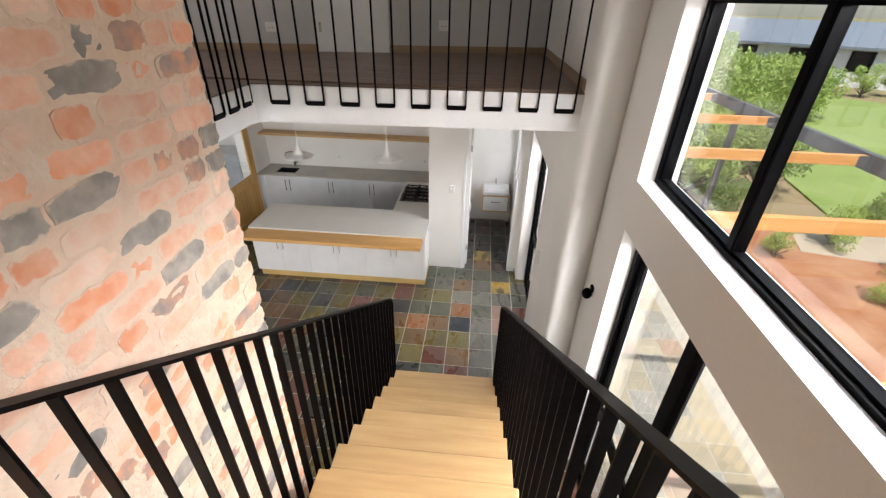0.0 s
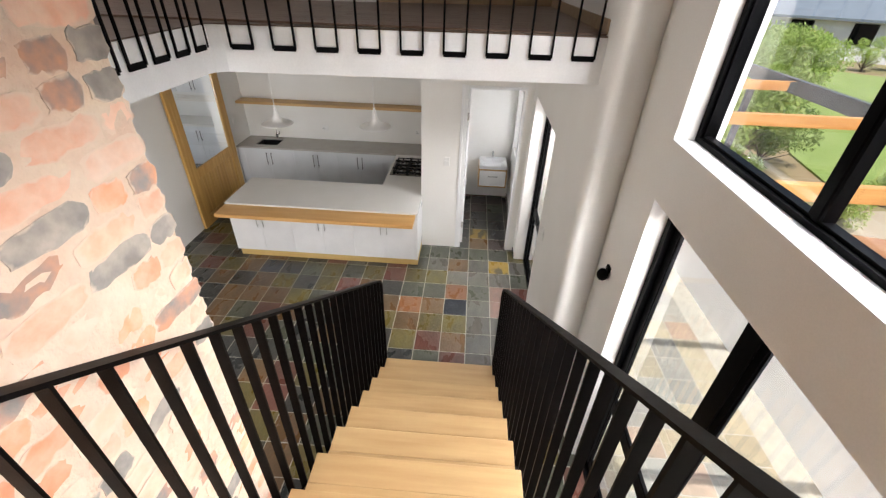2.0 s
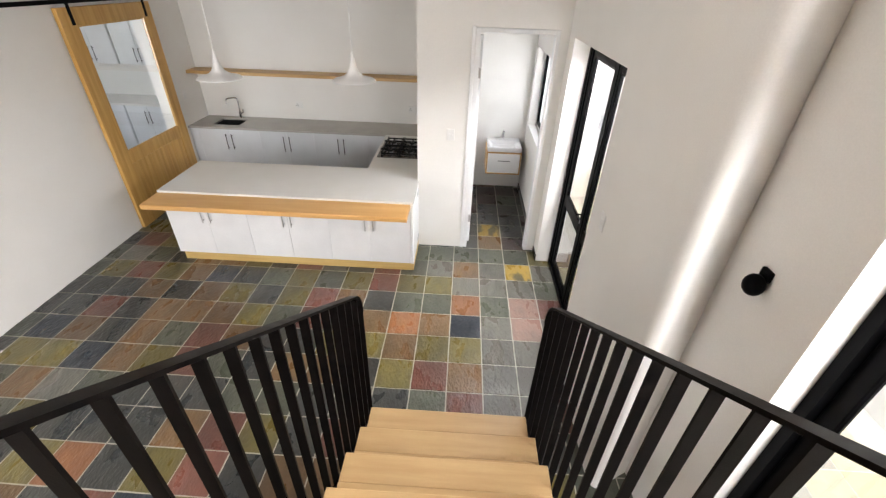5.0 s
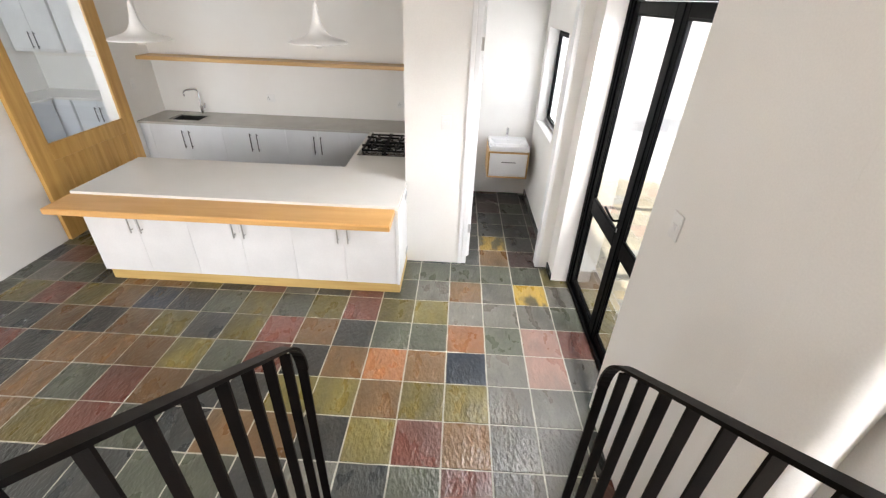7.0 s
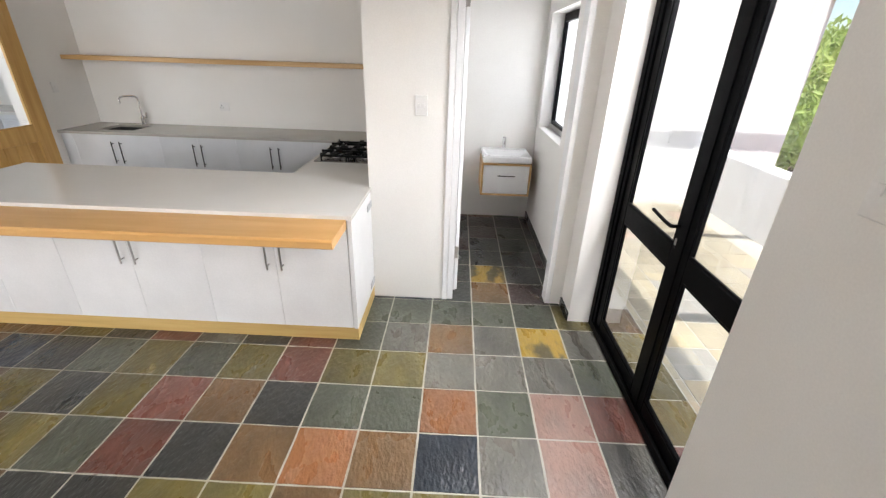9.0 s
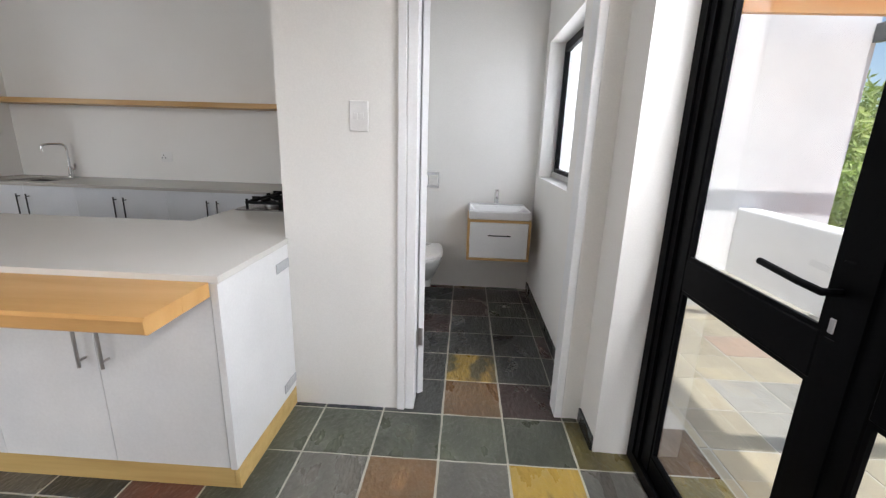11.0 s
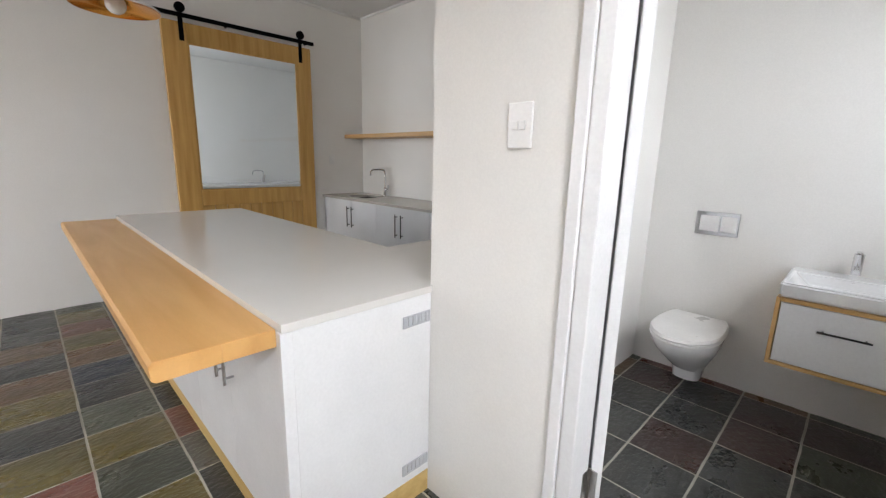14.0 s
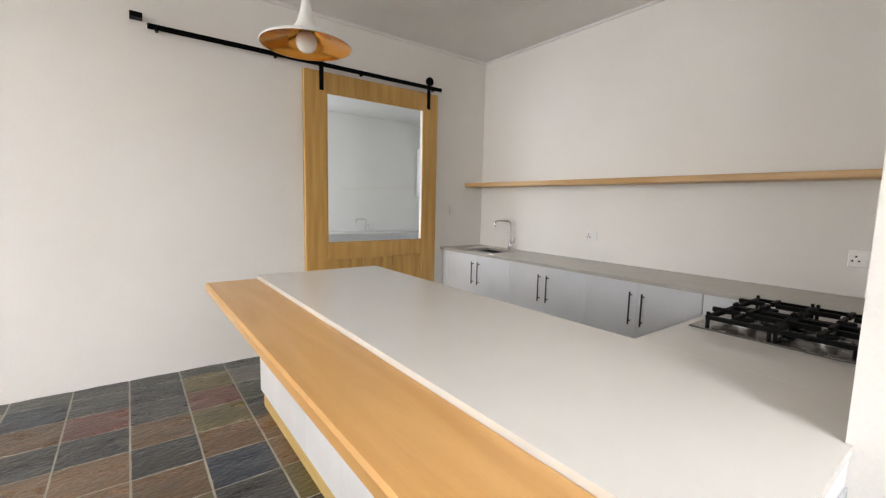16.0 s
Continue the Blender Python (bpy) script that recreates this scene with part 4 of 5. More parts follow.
for p, q in zip(rings, rings[1:]):
    for i in range(4):
        bm.faces.new((p[i], p[(i + 1) % 4], q[(i + 1) % 4], q[i]))
bm.faces.new(rings[-1]), bm.faces.new(rings[0][::-1])
bmesh.ops.bevel(bm, geom=list(bm.edges), offset=0.01, segments=3, affect="EDGES")
part("bowl", bm, CERAMIC, bs, "", True)
bm = bmesh.new()
rod(bm, (0.80, 7.926, 0.80), (0.80, 7.918, 0.80), 0.012, 14)
part("overflow_ring", bm, BLACK, bs, "dark overflow hole", True)
tp = thing("basin_tap", (0.80, 7.99, 0.84), "short chrome basin tap", "tap")
bm = bmesh.new()
rod(bm, (0.80, 7.995, 0.841), (0.80, 7.985, 0.95), 0.02, 16)
part("body", bm, CHROME, tp, "", True)
bm = bmesh.new()
rod(bm, (0.80, 7.99, 0.885), (0.80, 7.89, 0.875), 0.011, 12)
part("spout", bm, CHROME, tp, "", True)
part("lever", boxes((0.787, 0.813, 7.955, 8.01, 0.951, 0.962), bevel=0.003), CHROME, tp)

wc = thing("toilet", (0.15, 7.8, 0.02), "white wall-hung ceramic toilet, lid closed", "toilet")
def oval(cx, cy, rx, ry, z, n=28, back=8.055):
    pts = []
    for i in range(n):
        a = 2 * math.pi * i / n
        c, s = math.cos(a), math.sin(a)
        y = cy + ry * s
        if s > 0:
            y = cy + (back - cy) * min(1, s * 1.35)
            c = math.copysign(abs(c) ** 0.55, c)
        pts.append((cx + rx * c, y, z))
    return pts
def loft(secs, bevel_cap=True):
    bm = bmesh.new()
    rr = [[bm.verts.new(p) for p in s] for s in secs]
    n = len(rr[0])
    for p, q in zip(rr, rr[1:]):
        for i in range(n):
            bm.faces.new((p[i], p[(i + 1) % n], q[(i + 1) % n], q[i]))
    bm.faces.new(rr[0][::-1]), bm.faces.new(rr[-1])
    return bm
CX = 0.15
part("bowl", loft([oval(CX, 7.88, 0.075, 0.05, 0.05), oval(CX, 7.87, 0.085, 0.06, 0.12), oval(CX, 7.82, 0.12, 0.14, 0.20), oval(CX, 7.76, 0.165, 0.22, 0.30), oval(CX, 7.73, 0.18, 0.25, 0.365), oval(CX, 7.73, 0.182, 0.255, 0.385)]), CERAMIC, wc, "", True)
part("seat", loft([oval(CX, 7.73, 0.186, 0.262, 0.388), oval(CX, 7.73, 0.188, 0.265, 0.396), oval(CX, 7.73, 0.186, 0.262, 0.404)]), PLASTIC, wc, "white seat", True)
part("lid", loft([oval(CX, 7.73, 0.186, 0.262, 0.407, back=8.01), oval(CX, 7.73, 0.189, 0.266, 0.416, back=8.01), oval(CX, 7.73, 0.182, 0.255, 0.432, back=8.01), oval(CX, 7.74, 0.15, 0.21, 0.438, back=7.98)]), PLASTIC, wc, "white lid", True)
fp = thing("flush_plate", (0.155, 8.06, 1.03), "chrome framed flush plate with two buttons", "flush plate")
part("frame", boxes((0.035, 0.268, 8.049, 8.0595, 0.945, 1.09), bevel=0.003), CHROME, fp)
part("button", boxes((0.06, 0.165, 8.043, 8.050, 0.97, 1.065), bevel=0.002), PLASTIC, fp)
part("button", boxes((0.175, 0.255, 8.043, 8.050, 0.97, 1.065), bevel=0.002), PLASTIC, fp)

# ---------------- scullery behind the sliding door ----------------
structure("scullery_floor", boxes((-6.8, XL - 0.22, 5.2, 9.6, -0.15, 0.0)), SLATE["green"], "slate floor of the scullery", "floor")
structure("wall_scullery_far", boxes((-6.9, -6.7, 5.2, 9.6, 0, 2.8)), PLASTER, "white plastered scullery wall", "wall")
structure("wall_scullery_end", boxes((-6.7, XL - 0.22, 9.4, 9.6, 0, 2.8)), PLASTER, "white plastered scullery wall", "wall")
structure("wall_scullery_near", boxes((-6.7, XL - 0.22, 5.2, 5.4, 0, 2.8)), PLASTER, "white plastered scullery wall", "wall")
structure("ceiling_scullery", boxes((-6.9, XL - 0.22, 5.2, 9.6, 2.8, 2.9)), CEIL, "white scullery ceiling", "ceiling")
# added fill lamp by the near wall, which has no window
lamp("daylight_scullery", "AREA", 26, look((-5.5, 5.45, 1.7), (-5.6, 9.0, 1.2)), (1.4, 1.2), (0.9, 0.95, 1.0))
for x0 in (-6.65, -5.85, -5.05):
    c = thing("scullery_cabinet", (x0 + 0.38, 9.1, 0.0), "pale grey scullery base cabinet with two doors", "cabinet", "scullery cabinets")
    part("body", boxes((x0, x0 + 0.77, 8.82, 9.395, 0.0, 0.868)), GREYBOARD, c)
    for a, hx in ((x0 + 0.004, x0 + 0.345), (x0 + 0.388, x0 + 0.425)):
        d = part("door", boxes((a, a + 0.378, 8.80, 8.818, 0.1, 0.866), bevel=0.0015), GREYBOARD, c)
        bar_handle(d, hx, 8.80, 0.56, 0.78, -0.03, DARKMETAL)
    c = thing("wall_cabinet", (x0 + 0.38, 9.2, 1.5), "white scullery wall cabinet with two doors", "cabinet", "scullery wall cabinets")
    part("body", boxes((x0, x0 + 0.77, 9.07, 9.395, 1.50, 2.35)), BOARD, c)
    for a, hx in ((x0 + 0.004, x0 + 0.345), (x0 + 0.388, x0 + 0.425)):
        d = part("door", boxes((a, a + 0.378, 9.05, 9.068, 1.502, 2.348), bevel=0.0015), BOARD, c)
        bar_handle(d, hx, 9.05, 1.55, 1.78, -0.03, DARKMETAL)
solid("scullery_worktop", boxes((-6.69, XL - 0.225, 8.78, 9.397, 0.87, 0.905)), STONE, "pale quartz scullery worktop", "worktop")
solid("far_worktop", boxes((-6.69, -6.1, 6.6, 8.77, 0.87, 0.905)), STONE, "pale quartz worktop along the far scullery wall", "worktop")
solid("far_cabinet", boxes((-6.69, -6.13, 6.62, 8.76, 0.0, 0.868), bevel=0.002), GREYBOARD, "pale grey base cabinet along the far scullery wall", "cabinet")
tall_tap(-6.45, 7.95, 0.905, 0.55)

# ---------------- outside ----------------
structure("ground", boxes((-150, 260, -150, 260, -0.6, -0.35)), GROUND, "open garden ground with dry grass", "ground")
structure("patio_bed", boxes((1.705, 3.70, -4.0, 9.2, -0.30, -0.048)), GROUT, "cement bed of the patio paving", "patio")
structure("patio_wall", boxes((3.70, 3.95, -4.0, 9.2, -0.35, 0.72), bevel=0.02, seg=2), OUTWALL, "low white plastered patio wall", "low wall")
structure("wing_wall", boxes((1.42, 4.75, 9.2, 12.0, -0.35, 5.2)), OUTWALL, "white plastered wing of the house", "wall")
structure("soil", prism([(3.96, -6), (12.0, -6), (13.5, 3.0), (10.0, 7.5), (7.0, 9.2), (3.96, 9.0)], -0.352, -0.30), SOIL, "bare red garden soil", "soil")
structure("garden_path", prism([(7.2, 8.0), (8.6, 7.7), (10.4, 8.4), (13.0, 9.2), (12.6, 9.7), (10.2, 9.1), (8.8, 8.9), (7.5, 8.8)], -0.34, -0.29), SANDPATH, "pale sandy garden path", "path")
structure("lawn", prism([(9.0, 9.7), (12.0, 9.9), (16.5, 13.2), (26, 22), (20, 27), (13, 19), (9.5, 12.5)], -0.345, -0.295), GRASS, "mown green lawn", "lawn")

pg = thing("pergola", (3.2, 4.0, -0.35), "pergola of grey steel beams and orange timber rafters over the patio", "pergola")
part("beam", boxes((4.70, 4.78, -3.0, 9.19, 2.50, 2.68)), BEAMSTEEL, pg, "grey steel beam")
for y in (-2.1, -0.38, 1.36, 3.09, 4.87, 6.62, 8.4):
    part("rafter", boxes((1.705, 4.69, y - 0.03, y + 0.03, 2.54, 2.66), bevel=0.004), RAFTER, pg, "orange timber rafter")
    part("bracket", boxes((4.60, 4.698, y - 0.035, y - 0.031, 2.54, 2.66)), BEAMSTEEL, pg)
for y in (-2.6, 2.6, 7.6):
    part("post", boxes((4.70, 4.78, y - 0.04, y + 0.04, -0.35, 2.499)), BEAMSTEEL, pg, "grey steel post")


def leaf_cloud(rng, count, rx, ry, rz, size, lumps=9):
    """Leaf blades gathered in uneven lumps."""
    cs = [(rng.uniform(-0.62, 0.62), rng.uniform(-0.62, 0.62), rng.uniform(-0.6, 0.65), rng.uniform(0.28, 0.5)) for _ in range(lumps)]
    vs, fs = [], []
    for k in range(count):
        cx, cy, cz, cr = cs[k % lumps]
        a, b = rng.uniform(0, 2 * math.pi), math.acos(rng.uniform(-1, 1))
        r = cr * (0.55 + 0.5 * rng.random())
        p = Vector(((cx + r * math.sin(b) * math.cos(a)) * rx, (cy + r * math.sin(b) * math.sin(a)) * ry, (cz + r * math.cos(b)) * rz))
        e = Euler((rng.uniform(-1.2, 1.2), rng.uniform(-1.2, 1.2), rng.uniform(0, 6.28))).to_matrix()
        s = size * rng.uniform(0.6, 1.3)
        i = len(vs)
        for q in ((-1.5, 0, 0), (0, -0.55, 0.12), (1.5, 0, 0), (0, 0.55, 0.12)):
            vs.append(p + e @ (Vector(q) * s))
        fs.append((i, i + 1, i + 2, i + 3))
    return vs, fs


def plant(name, rng, h, r, trunk, count, size, material, label, category, group):
    t = thing(name, (0, 0, 0), label, category, group)
    bm = bmesh.new()
    rod(bm, (0, 0, 0), (0.04 * h, 0.02 * h, trunk + h * 0.3), 0.028 * h + 0.01, 8, 0.012 * h)
    for k in range(6):
        a = k * 1.05 + rng.random()
        z = trunk * rng.uniform(0.35, 1.0) + 0.05
        rod(bm, (0.02 * h, 0.01 * h, z), (r * 0.6 * math.cos(a), r * 0.6 * math.sin(a), z + h * 0.35 * rng.uniform(0.7, 1.1)), 0.013 * h, 6, 0.004 * h)
    part("trunk", bm, BARK, t)
    vs, fs = leaf_cloud(rng, count, r, r, (h - trunk) * 0.55, size)
    me = bpy.data.meshes.new("crown")
    me.from_pydata([v + Vector((0, 0, trunk + (h - trunk) * 0.5)) for v in vs], [], fs)
    me.materials.append(material)
    ob = new("crown", me)
    ob.parent = t
    return t


rng = random.Random(4)
kinds = [
    plant("shrub", rng, 2.3, 1.25, 0.25, 2600, 0.05, LEAVES[0], "bushy light green garden shrub", "shrub", "garden shrubs"),
    plant("shrub", rng, 1.8, 1.1, 0.2, 2200, 0.045, LEAVES[1], "dense mid green garden shrub", "shrub", "garden shrubs"),
    plant("tree", rng, 5.5, 2.6, 1.2, 6500, 0.085, LEAVES[0], "leafy light green garden tree", "tree", "garden trees"),
    plant("tree", rng, 7.5, 3.4, 1.6, 7000, 0.11, LEAVES[1], "tall mid green tree", "tree", "garden trees"),
    plant("tree", rng, 4.5, 2.4, 1.0, 5000, 0.085, LEAVES[2], "tree with bronze and yellowing leaves", "tree", "garden trees"),
]
SPOTS = [
    (0, 5.5, 10.2, 1.0), (0, 6.8, 11.2, 1.15), (1, 8.0, 11.4, 0.9), (0, 5.0, 12.2, 1.2), (1, 9.0, 13.2, 0.9), (0, 7.2, 13.4, 1.2),
    (1, 6.2, 9.3, 0.6), (0, 9.6, 9.3, 0.4), (1, 11.4, 8.6, 0.45), (0, 10.4, 7.4, 0.45), (1, 9.4, 6.2, 0.3), (0, 8.4, 4.2, 0.45), (1, 11.5, 5.4, 0.5),
    (0, 7.5, 16.2, 1.3), (0, 6.6, 15.0, 1.2), (0, 9.2, 15.2, 1.3), (2, 9.8, 19.2, 0.9), (0, 11.0, 17.4, 1.2), (2, 12.5, 22.2, 0.85), (0, 13.2, 20.6, 1.3), (3, 8.0, 24.0, 0.9),
    (2, 15.5, 26.0, 0.8), (3, 11.5, 30.0, 0.85), (4, 20.0, 28.5, 0.6), (2, 17.0, 30.0, 0.65), (2, 24.0, 27.5, 0.5), (0, 22.0, 27.0, 1.1), (2, 28.0, 27.0, 0.5),
    (0, 27.0, 23.0, 1.1), (2, 31.0, 25.0, 0.5), (0, 24.5, 19.5, 1.3), (2, 20.0, 33.0, 0.5), (4, 27.0, 32.5, 0.62), (2, 34.0, 30.0, 0.5), (2, 24.0, 38.0, 0.5),
    (2, 31.0, 36.0, 0.5), (4, 36.0, 38.0, 0.62), (2, 28.0, 43.0, 0.5), (3, 16.0, 40.0, 0.8), (3, 20.0, 48.0, 0.9), (3, 9.5, 36.0, 1.0),
    (3, 34.0, 88.0, 1.6), (3, 48.0, 92.0, 1.6), (3, 62.0, 90.0, 1.7), (3, 76.0, 82.0, 1.6), (3, 24.0, 74.0, 1.6), (3, 88.0, 70.0, 1.6), (3, 40.0, 62.0, 0.35),
    (3, 96.0, 58.0, 1.6), (2, 24.0, 16.0, 0.8), (3, 28.0, 19.0, 0.7), (3, 34.0, 25.5, 0.75), (2, 30.0, 13.0, 1.0), (3, 38.0, 21.0, 0.9), (4, 20.0, 16.5, 0.8), (0, 15.5, 12.2, 1.2), (0, 13.5, 10.6, 0.9), (0, 17.0, 14.2, 1.2), (2, 20.0, 13.0, 0.7), (2, 26.0, 14.0, 0.8), (3, 42.0, 20.0, 0.8), (2, 15.0, 5.0, 0.55), (2, 6.5, 19.5, 1.0), (2, 40.0, 34.0, 0.5),
]
grng = random.Random(17)
for n in range(46):
    y = grng.uniform(19.5, 44)
    SPOTS.append((grng.choice((0, 0, 1)), y * grng.uniform(0.5, 0.78) - 1.0, y, grng.uniform(0.9, 1.5)))
for n in range(16):
    y = grng.uniform(11.5, 20)
    SPOTS.append((grng.choice((0, 0, 1)), y * grng.uniform(0.42, 0.62), y, grng.uniform(0.8, 1.35)))
SPOTS += [(0, 7.6, 6.2, 0.32), (1, 8.6, 7.2, 0.4), (0, 6.5, 7.7, 0.3), (1, 9.6, 4.6, 0.4), (0, 8.0, 8.4, 0.42), (1, 10.6, 6.4, 0.45)]
HEIGHT = (2.3, 1.8, 5.5, 7.5, 4.5)
for k, x, y, s in SPOTS:
    away = math.hypot(x - 0.4, y)
    if (x - 0.4) / y > 0.47 and y > 9:
        # the garden falls away from the house, so its planting stays low
        s = min(s, (4.35 - (0.075 if away < 42 else 0.02) * away) / HEIGHT[k])
    if kinds[k].get("used"):
        o = copy_thing(kinds[k], pose(x, y, -0.33, 0, 0, (x * 97 + y * 31) % 360))
    else:
        o = kinds[k]
        o["used"] = 1
        o.matrix_basis = pose(x, y, -0.33, 0, 0, (x * 97 + y * 31) % 360)
    o.scale = (s, s, s)
for o in list(scene.objects):
    if "used" in o:
        del o["used"]

# neighbour's house
hs = thing("house", (24.5, 34, -0.35), "distant white house with a blue-grey pitched roof", "house")
H = Matrix.Translation((24.5, 34, -0.35)) @ Matrix.Rotation(radians(-30), 4, "Z")
def placed(bm):
    bm.transform(H)
    return bm
part("wall", placed(boxes((-7, 7, -3, 3, 0, 2.5))), OUTWALL, hs, "white plaster wall")
bm = bmesh.new()
for x in (-7.4, 7.4):
    [bm.verts.new((x, y, z)) for y, z in ((-3.5, 2.35), (0, 3.65), (3.5, 2.35), (3.5, 2.2), (0, 3.48), (-3.5, 2.2))]
bm.verts.ensure_lookup_table()
bm.faces.new(bm.verts[:6]), bm.faces.new(bm.verts[6:12][::-1])
for i in range(6):
    bm.faces.new((bm.verts[i], bm.verts[6 + i], bm.verts[6 + (i + 1) % 6], bm.verts[(i + 1) % 6]))
part("roof", placed(bm), ROOFGREY, hs, "blue-grey metal roof")
gb = bmesh.new()
for x in (-6.95, 6.95):
    vs = [gb.verts.new((x, y, z)) for y, z in ((-3, 2.45), (3, 2.45), (0, 3.46))]
    gb.faces.new(vs)
part("gable", placed(gb), OUTWALL, hs, "white gable")
for x in (-5.6, -2.6, 0.6, 3.8):
    w = part("window", placed(boxes((x, x + 1.2, -3.04, -2.99, 0.9, 2.1))), BLACK, hs, "dark window")

# patio paving
pav = list(PAVING)
prng = random.Random(9)
patio = bpy.data.objects["patio_bed"]
def tile_mesh(name, sx, sy, h, material, seed, lift=0.0022):
    r = random.Random(seed)
    n = 4
    g = 0.004
    vs, fs = [], []
    for j in range(n + 1):
        for i in range(n + 1):
            e = i in (0, n) or j in (0, n)
            u = -sx / 2 + sx * i / n + (r.uniform(-g, g) * 0.35 if e else 0)
            v = -sy / 2 + sy * j / n + (r.uniform(-g, g) * 0.35 if e else 0)
            vs.append((u, v, (-0.002 if e else r.uniform(-lift, lift))))
    for j in range(n):
        for i in range(n):
            a = j * (n + 1) + i
            fs.append((a, a + 1, a + n + 2, a + n + 1))
    rim = [i for i in range(n)] + [n + j * (n + 1) for j in range(n)] + [(n + 1) ** 2 - 1 - i for i in range(n)] + [(n - j) * (n + 1) for j in range(n)]
    base = len(vs)
    for k in rim:
        vs.append((vs[k][0] * 1.004, vs[k][1] * 1.004, -h))
    m = len(rim)
    for k in range(m):
        fs.append((rim[(k + 1) % m], rim[k], base + k, base + (k + 1) % m))
    me = bpy.data.meshes.new(name)
    me.from_pydata(vs, [], fs)
    me.materials.append(material)
    for p in me.polygons:
        p.use_smooth = True
    me.set_sharp_from_angle(angle=radians(40))
    return me


pmesh = {(c, s): tile_mesh("paving_tile", 0.315, 0.315, 0.012, PAVING[c], s, 0.0015) for c in pav for s in range(2)}
for i in range(7):
    for j in range(33):
        y = -1.4 + j * 0.328
        x = 1.6 + i * 0.328
        if x > 3.55 or y > 9.0:
            continue
        o = new("paving_tile", pmesh[prng.choices(pav, (5, 3, 3, 1.4))[0], prng.randint(0, 1)])
        o.parent = patio
        o.matrix_basis = pose(x, y, -0.043, prng.uniform(-.3, .3), prng.uniform(-.3, .3), 90 * prng.randint(0, 3))

# upper floor boards
ub = structure("upper_floor", prism([(-4.07, 1.61), (-1.38, 1.61), (-1.38, 3.2), (1.15, 3.295), (1.15, 8.3), (-4.07, 8.3)], 3.4602, 3.468), FLOORWOOD, "dark brown laminate floor upstairs", "floor")
frng = random.Random(3)
bmsh = {}
for row in range(22):
    y = 3.31 + row * 0.145
    x = -4.05 + frng.uniform(-0.6, 0)
    while x < 1.14:
        w = 1.2
        a, b = max(x, -4.06), min(x + w, 1.145)
        front = 3.19 + 0.0412 * (a + 1.39) + 0.02
        if a < -1.39 or y > front:
            if b - a > 0.08:
                key = round(b - a, 2)
                if key not in bmsh:
                    me = bpy.data.meshes.new("floor_board")
                    t = bmesh.new()
                    box(t, 0.001, key - 0.001, 0.001, 0.143, 0, 0.013, bevel=0.0015)
                    t.to_mesh(me), t.free()
                    me.materials.append(FLOORWOOD)
                    bmsh[key] = me
                o = new("floor_board", bmsh[key])
                o.parent = ub
                o.matrix_basis = pose(a, y, 3.4685)
        x += w

# ---------------- slate floor ----------------
TX, TY, PX, PY = 0.131, 4.450, 0.3095, 0.322
floor = structure("floor", boxes((XL, XS + 0.2, -3.1, 8.3, -0.0118, -0.0045)), GROUT, "multicoloured slate tile floor with pale grout", "floor")
SPECIAL = {
    (0, 0): "blue", (0, 1): "rust", (1, 0): "grey", (1, 1): "green", (2, 0): "pink", (2, 1): "pink", (3, 0): "grey", (-1, 0): "brown",
    (-1, 1): "green", (-2, 0): "rust", (-2, 1): "green", (-3, 1): "dark", (-3, 0): "brown", (-4, 0): "dark", (-5, 0): "red", (-6, 0): "green",
    (-4, 1): "brown", (-5, 1): "red", (-6, 1): "olive", (-7, 1): "dark", (0, 2): "grey", (1, 2): "grey", (2, 2): "grey", (-1, 2): "olive",
    (-2, 2): "olive", (-3, 2): "red", (-4, 2): "olive", (-5, 2): "green", (-6, 2): "olive", (0, 3): "brown", (1, 3): "grey", (2, 3): "gold",
    (3, 3): "grey", (-1, 3): "grey", (0, 4): "green", (1, 4): "green", (2, 4): "green", (-1, 4): "green", (0, -1): "olive", (-1, -1): "olive",
    (-2, -1): "brown", (-3, -1): "olive", (-4, -1): "olive", (1, -1): "grey", (2, -1): "grey", (-5, -1): "dark", (0, -2): "brown", (-1, -2): "red",
    (1, -2): "grey", (2, -2): "grey", (-2, -2): "olive", (0, -3): "red", (-1, -3): "green", (1, -3): "grey", (1, 6): "gold", (2, 6): "dark", (0, 6): "dark",
    (1, 5): "brown", (2, 5): "plum", (0, 5): "dark", (1, 7): "dark", (0, 7): "dark", (1, 8): "dark", (0, 8): "plum", (0, 9): "dark", (-1, 8): "dark",
    (2, 7): "dark", (1, 9): "plum", (2, 8): "dark", (2, 9): "green", (1, 10): "plum", (2, 10): "plum", (0, 10): "dark", (-1, 9): "dark", (-1, 10): "plum", (-1, 7): "dark",
    (-12, 0): "red", (-11, -1): "dark", (-11, 0): "dark", (-11, 1): "brown", (-10, 0): "brown", (-10, 1): "dark", (-12, 1): "dark", (-9, 1): "brown", (-9, 0): "brown",
}
trng = random.Random(11)
names = ["olive", "green", "dark", "brown", "red", "grey", "blue", "rust"]
weights = [20, 24, 24, 18, 9, 3, 3, 1]
tmesh = {(c, s): tile_mesh("slate_tile", PX - 0.011, PY - 0.011, 0.010, SLATE[c], s + 40, 0.002) for c in SLATE for s in range(3)}
tiles = []
for i in range(-14, 5):
    for j in range(-24, 12):
        x, y = TX + (i + 0.5) * PX, TY + (j + 0.5) * PY
        if x - PX / 2 < XL - 0.2 or y > 8.2 or y < -3:
            continue
        if x > 1.12 and y > 5.9:
            continue
        if y > 6.15 and -1.05 < x < -0.4:
            continue
        if 7.85 < y and x < -0.4:
            continue
        c = SPECIAL.get((i, j)) or trng.choices(names, weights)[0]
        tiles.append((x, y, c, trng.randint(0, 2), trng.randint(0, 3), trng.uniform(-0.25, 0.25), trng.uniform(-0.25, 0.25)))
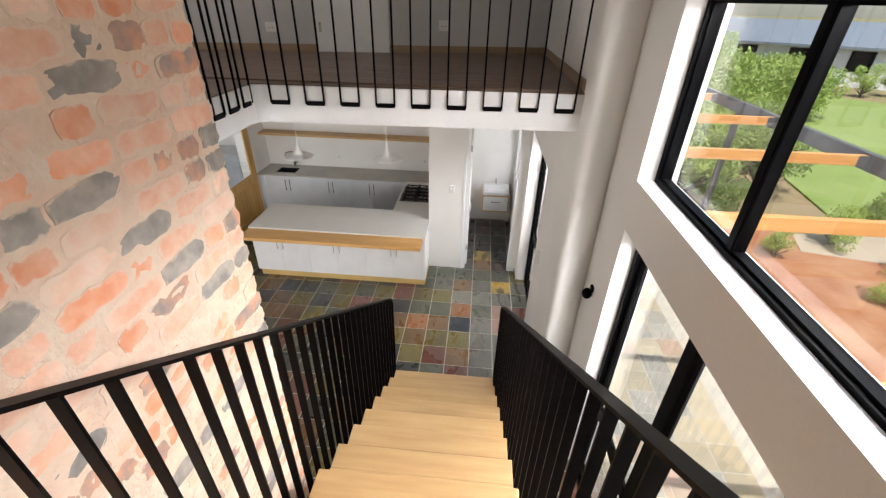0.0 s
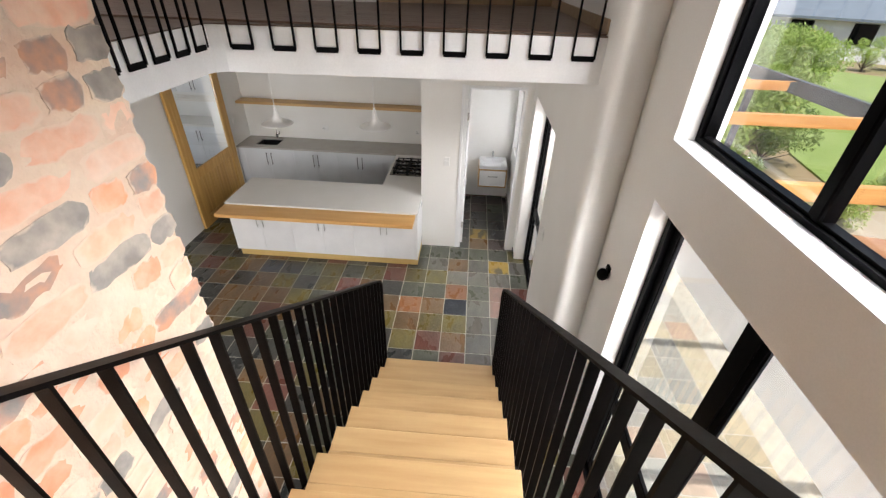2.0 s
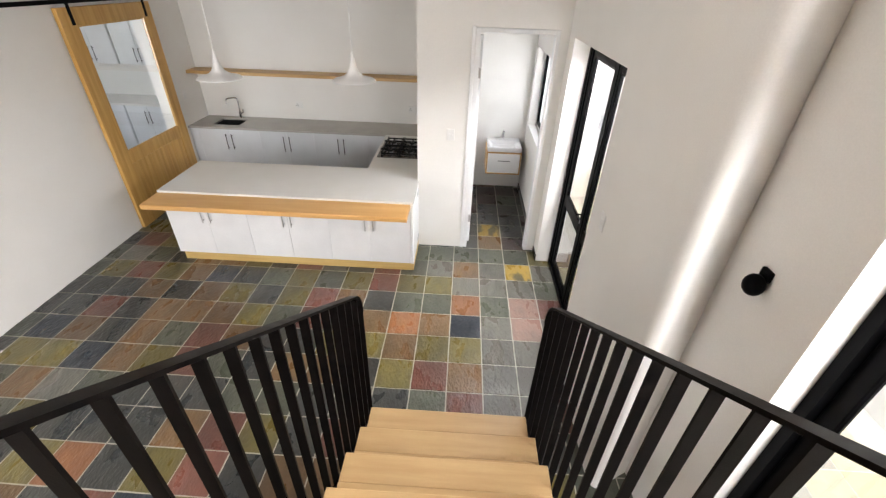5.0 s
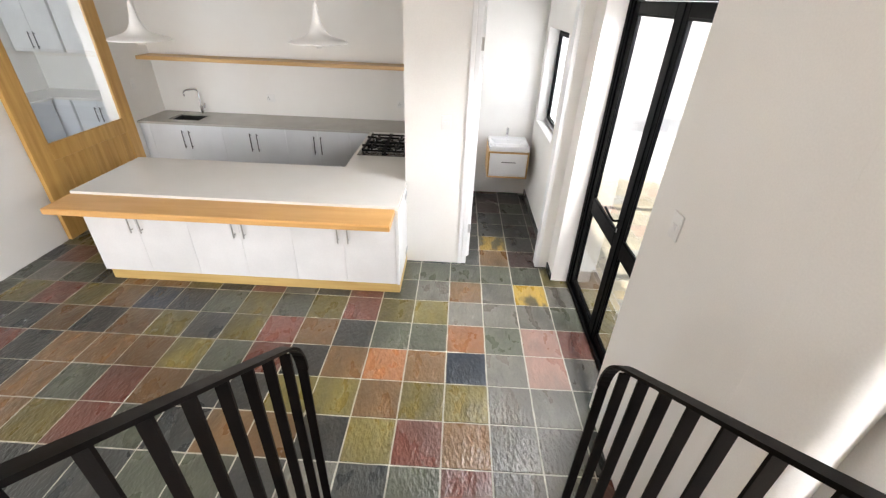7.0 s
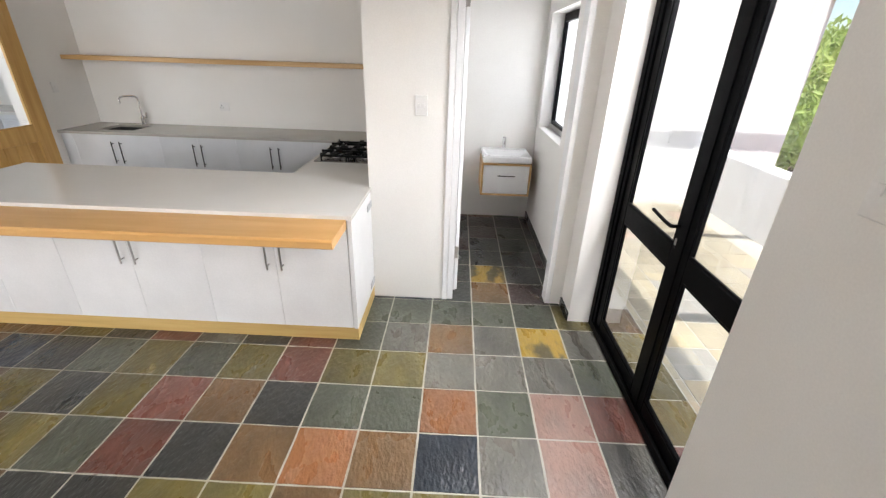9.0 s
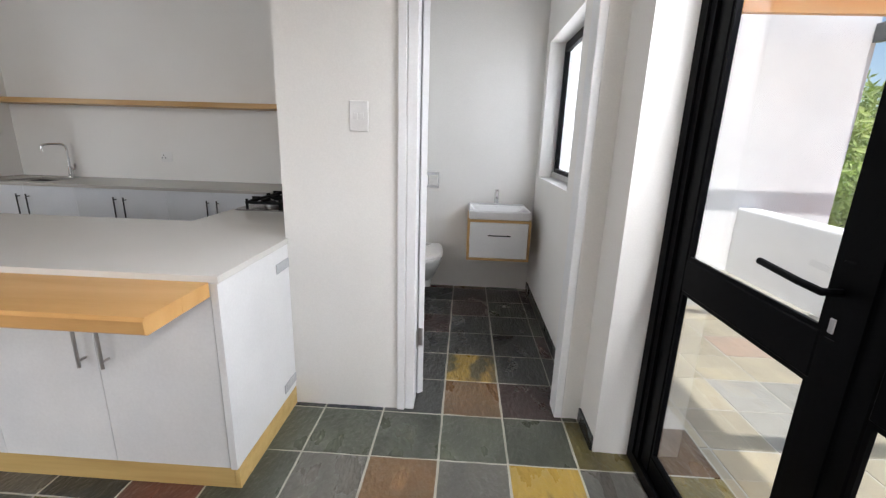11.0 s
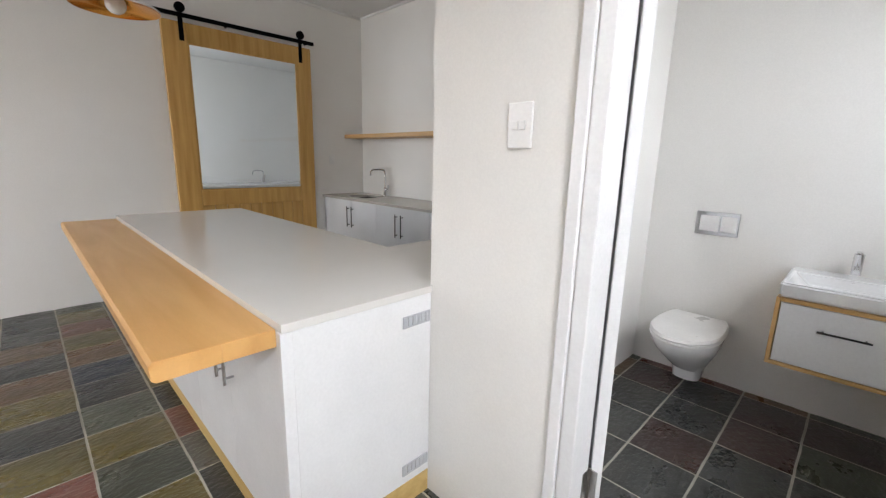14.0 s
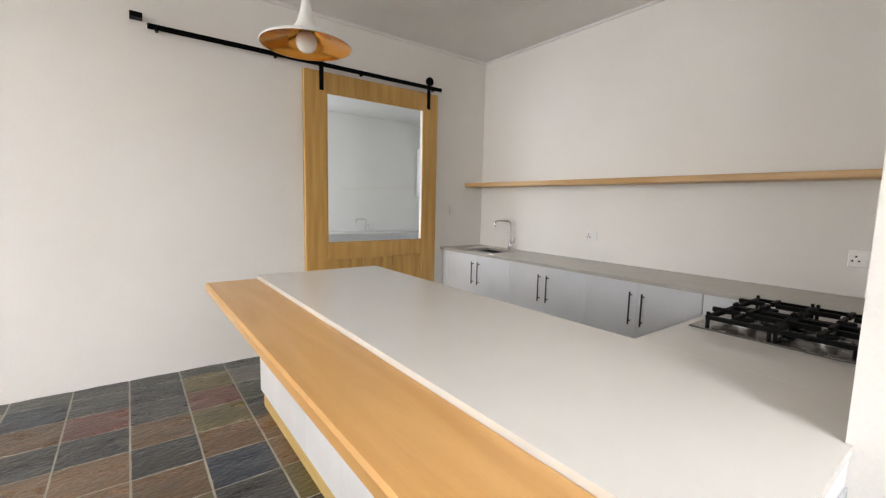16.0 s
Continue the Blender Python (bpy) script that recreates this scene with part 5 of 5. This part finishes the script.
cut = {c: tile_mesh("slate_tile", 0.072, PY - 0.011, 0.010, SLATE[c], 77, 0.001) for c in ("dark", "plum", "green")}
for j in range(5, 12):
    y = TY + (j + 0.5) * PY
    if 5.9 < y < 8.0:
        o = new("slate_tile", cut[("dark", "plum", "green")[j % 3]])
        o.parent = floor
        o.matrix_basis = pose(1.0975, y, 0)
near = [t for t in tiles if t[1] > 2.2 and t[0] > -4.1][:]
near.sort(key=lambda t: (t[0] - 0.2) ** 2 + (t[1] - 5.2) ** 2)
nearset = set(id(t) for t in near[:290])
rest = {}
for t in tiles:
    x, y, c, s, q, ra, rb = t
    m = pose(x, y, 0.0, ra, rb, 180 * (q % 2))
    if id(t) in nearset:
        o = new("slate_tile", tmesh[c, s])
        o.parent = floor
        o.matrix_basis = m
    else:
        rest.setdefault(c, []).append((m, s))
for c, items in rest.items():
    vs, fs = [], []
    for m, s in items:
        b = len(vs)
        vs += [m @ v.co for v in tmesh[c, s].vertices]
        fs += [[b + k for k in p.vertices] for p in tmesh[c, s].polygons]
    me = bpy.data.meshes.new("slate_tiles")
    me.from_pydata(vs, [], fs)
    me.materials.append(SLATE[c])
    o = new("slate_tiles", me)
    o.parent = floor
    o["kind"] = "stuff"

# ---------------- bricks ----------------
def brick_mesh(length, seed, material):
    """A worn hand-made brick, its face to +x, uneven edges, rounded corners."""
    r = random.Random(seed)
    h = 0.070
    ny, nz = 6, 4
    vs, fs = [], []
    for j in range(nz + 1):
        for i in range(ny + 1):
            u, v = i / ny * 2 - 1, j / nz * 2 - 1
            edge = max(abs(u), abs(v))
            y = u * length / 2 + r.uniform(-0.006, 0.006)
            z = v * h / 2 + r.uniform(-0.006, 0.006)
            if abs(u) > 0.99 and abs(v) > 0.99:
                y *= 0.93
                z *= 0.78
            x = r.uniform(-0.0014, 0.0014) - (0.0015 if edge > 0.99 else 0)
            vs.append((x, y, z))
    for j in range(nz):
        for i in range(ny):
            a = j * (ny + 1) + i
            fs.append((a, a + 1, a + ny + 2, a + ny + 1))
    rim = [i for i in range(ny)] + [ny + j * (ny + 1) for j in range(nz)] + [(ny + 1) * (nz + 1) - 1 - i for i in range(ny)] + [(nz - j) * (ny + 1) for j in range(nz)]
    b = len(vs)
    vs += [(-0.03, vs[k][1] * 1.01, vs[k][2] * 1.02) for k in rim]
    m = len(rim)
    side = set(rim)
    wear = [1.0 if k in side or k >= b else 0.0 for k in range(len(vs))]
    for k in range(m):
        fs.append((rim[(k + 1) % m], rim[k], b + k, b + (k + 1) % m))
    me = bpy.data.meshes.new("brick")
    me.from_pydata(vs, [], fs)
    me.attributes.new("rim", "FLOAT", "POINT").data.foreach_set("value", wear)
    me.materials.append(material)
    for p in me.polygons:
        p.use_smooth = True
    me.set_sharp_from_angle(angle=radians(35))
    return me


brng = random.Random(21)
bank = {}
placedb = []
for row in range(71):
    z = 0.05 + row * 0.083
    y = BY
    first = True
    while y > -1.5:
        head = brng.random() < 0.42 or (first and row % 2)
        L = 0.105 if head else 0.215
        first = False
        kind = brng.choices(range(5), (25, 27, 13, 13, 22))[0]
        key = (head, kind, brng.randint(0, 5))
        if key not in bank:
            bank[key] = brick_mesh(L, key[1] * 31 + key[2] * 7 + (3 if head else 0), BRICKS[kind])
        placedb.append((BX + brng.uniform(-0.0045, 0.0005), y - L / 2, z + brng.uniform(-0.005, 0.005), key, brng.uniform(-1.6, 1.6)))
        y -= L + brng.uniform(0.008, 0.022)
placedb.sort(key=lambda p: (p[1] - 1.1) ** 2 + ((p[2] - 2.9) * 0.8) ** 2)
restb = {}
for k, (x, y, z, key, tilt) in enumerate(placedb):
    m = pose(x, y, z, tilt, 0, tilt * 0.8)
    if k < 300:
        o = new("brick", bank[key])
        o.parent = chimney
        o.matrix_basis = m
    else:
        restb.setdefault(key[1], []).append((m, key))
for kind, items in restb.items():
    vs, fs, wear = [], [], []
    for m, key in items:
        b = len(vs)
        vs += [m @ v.co for v in bank[key].vertices]
        wear += [d.value for d in bank[key].attributes["rim"].data]
        fs += [[b + q for q in p.vertices] for p in bank[key].polygons]
    me = bpy.data.meshes.new("bricks")
    me.from_pydata(vs, [], fs)
    me.attributes.new("rim", "FLOAT", "POINT").data.foreach_set("value", wear)
    me.materials.append(BRICKS[kind])
    for p in me.polygons:
        p.use_smooth = True
    me.set_sharp_from_angle(angle=radians(35))
    o = new("bricks", me)
    o.parent = chimney
    o["kind"] = "stuff"
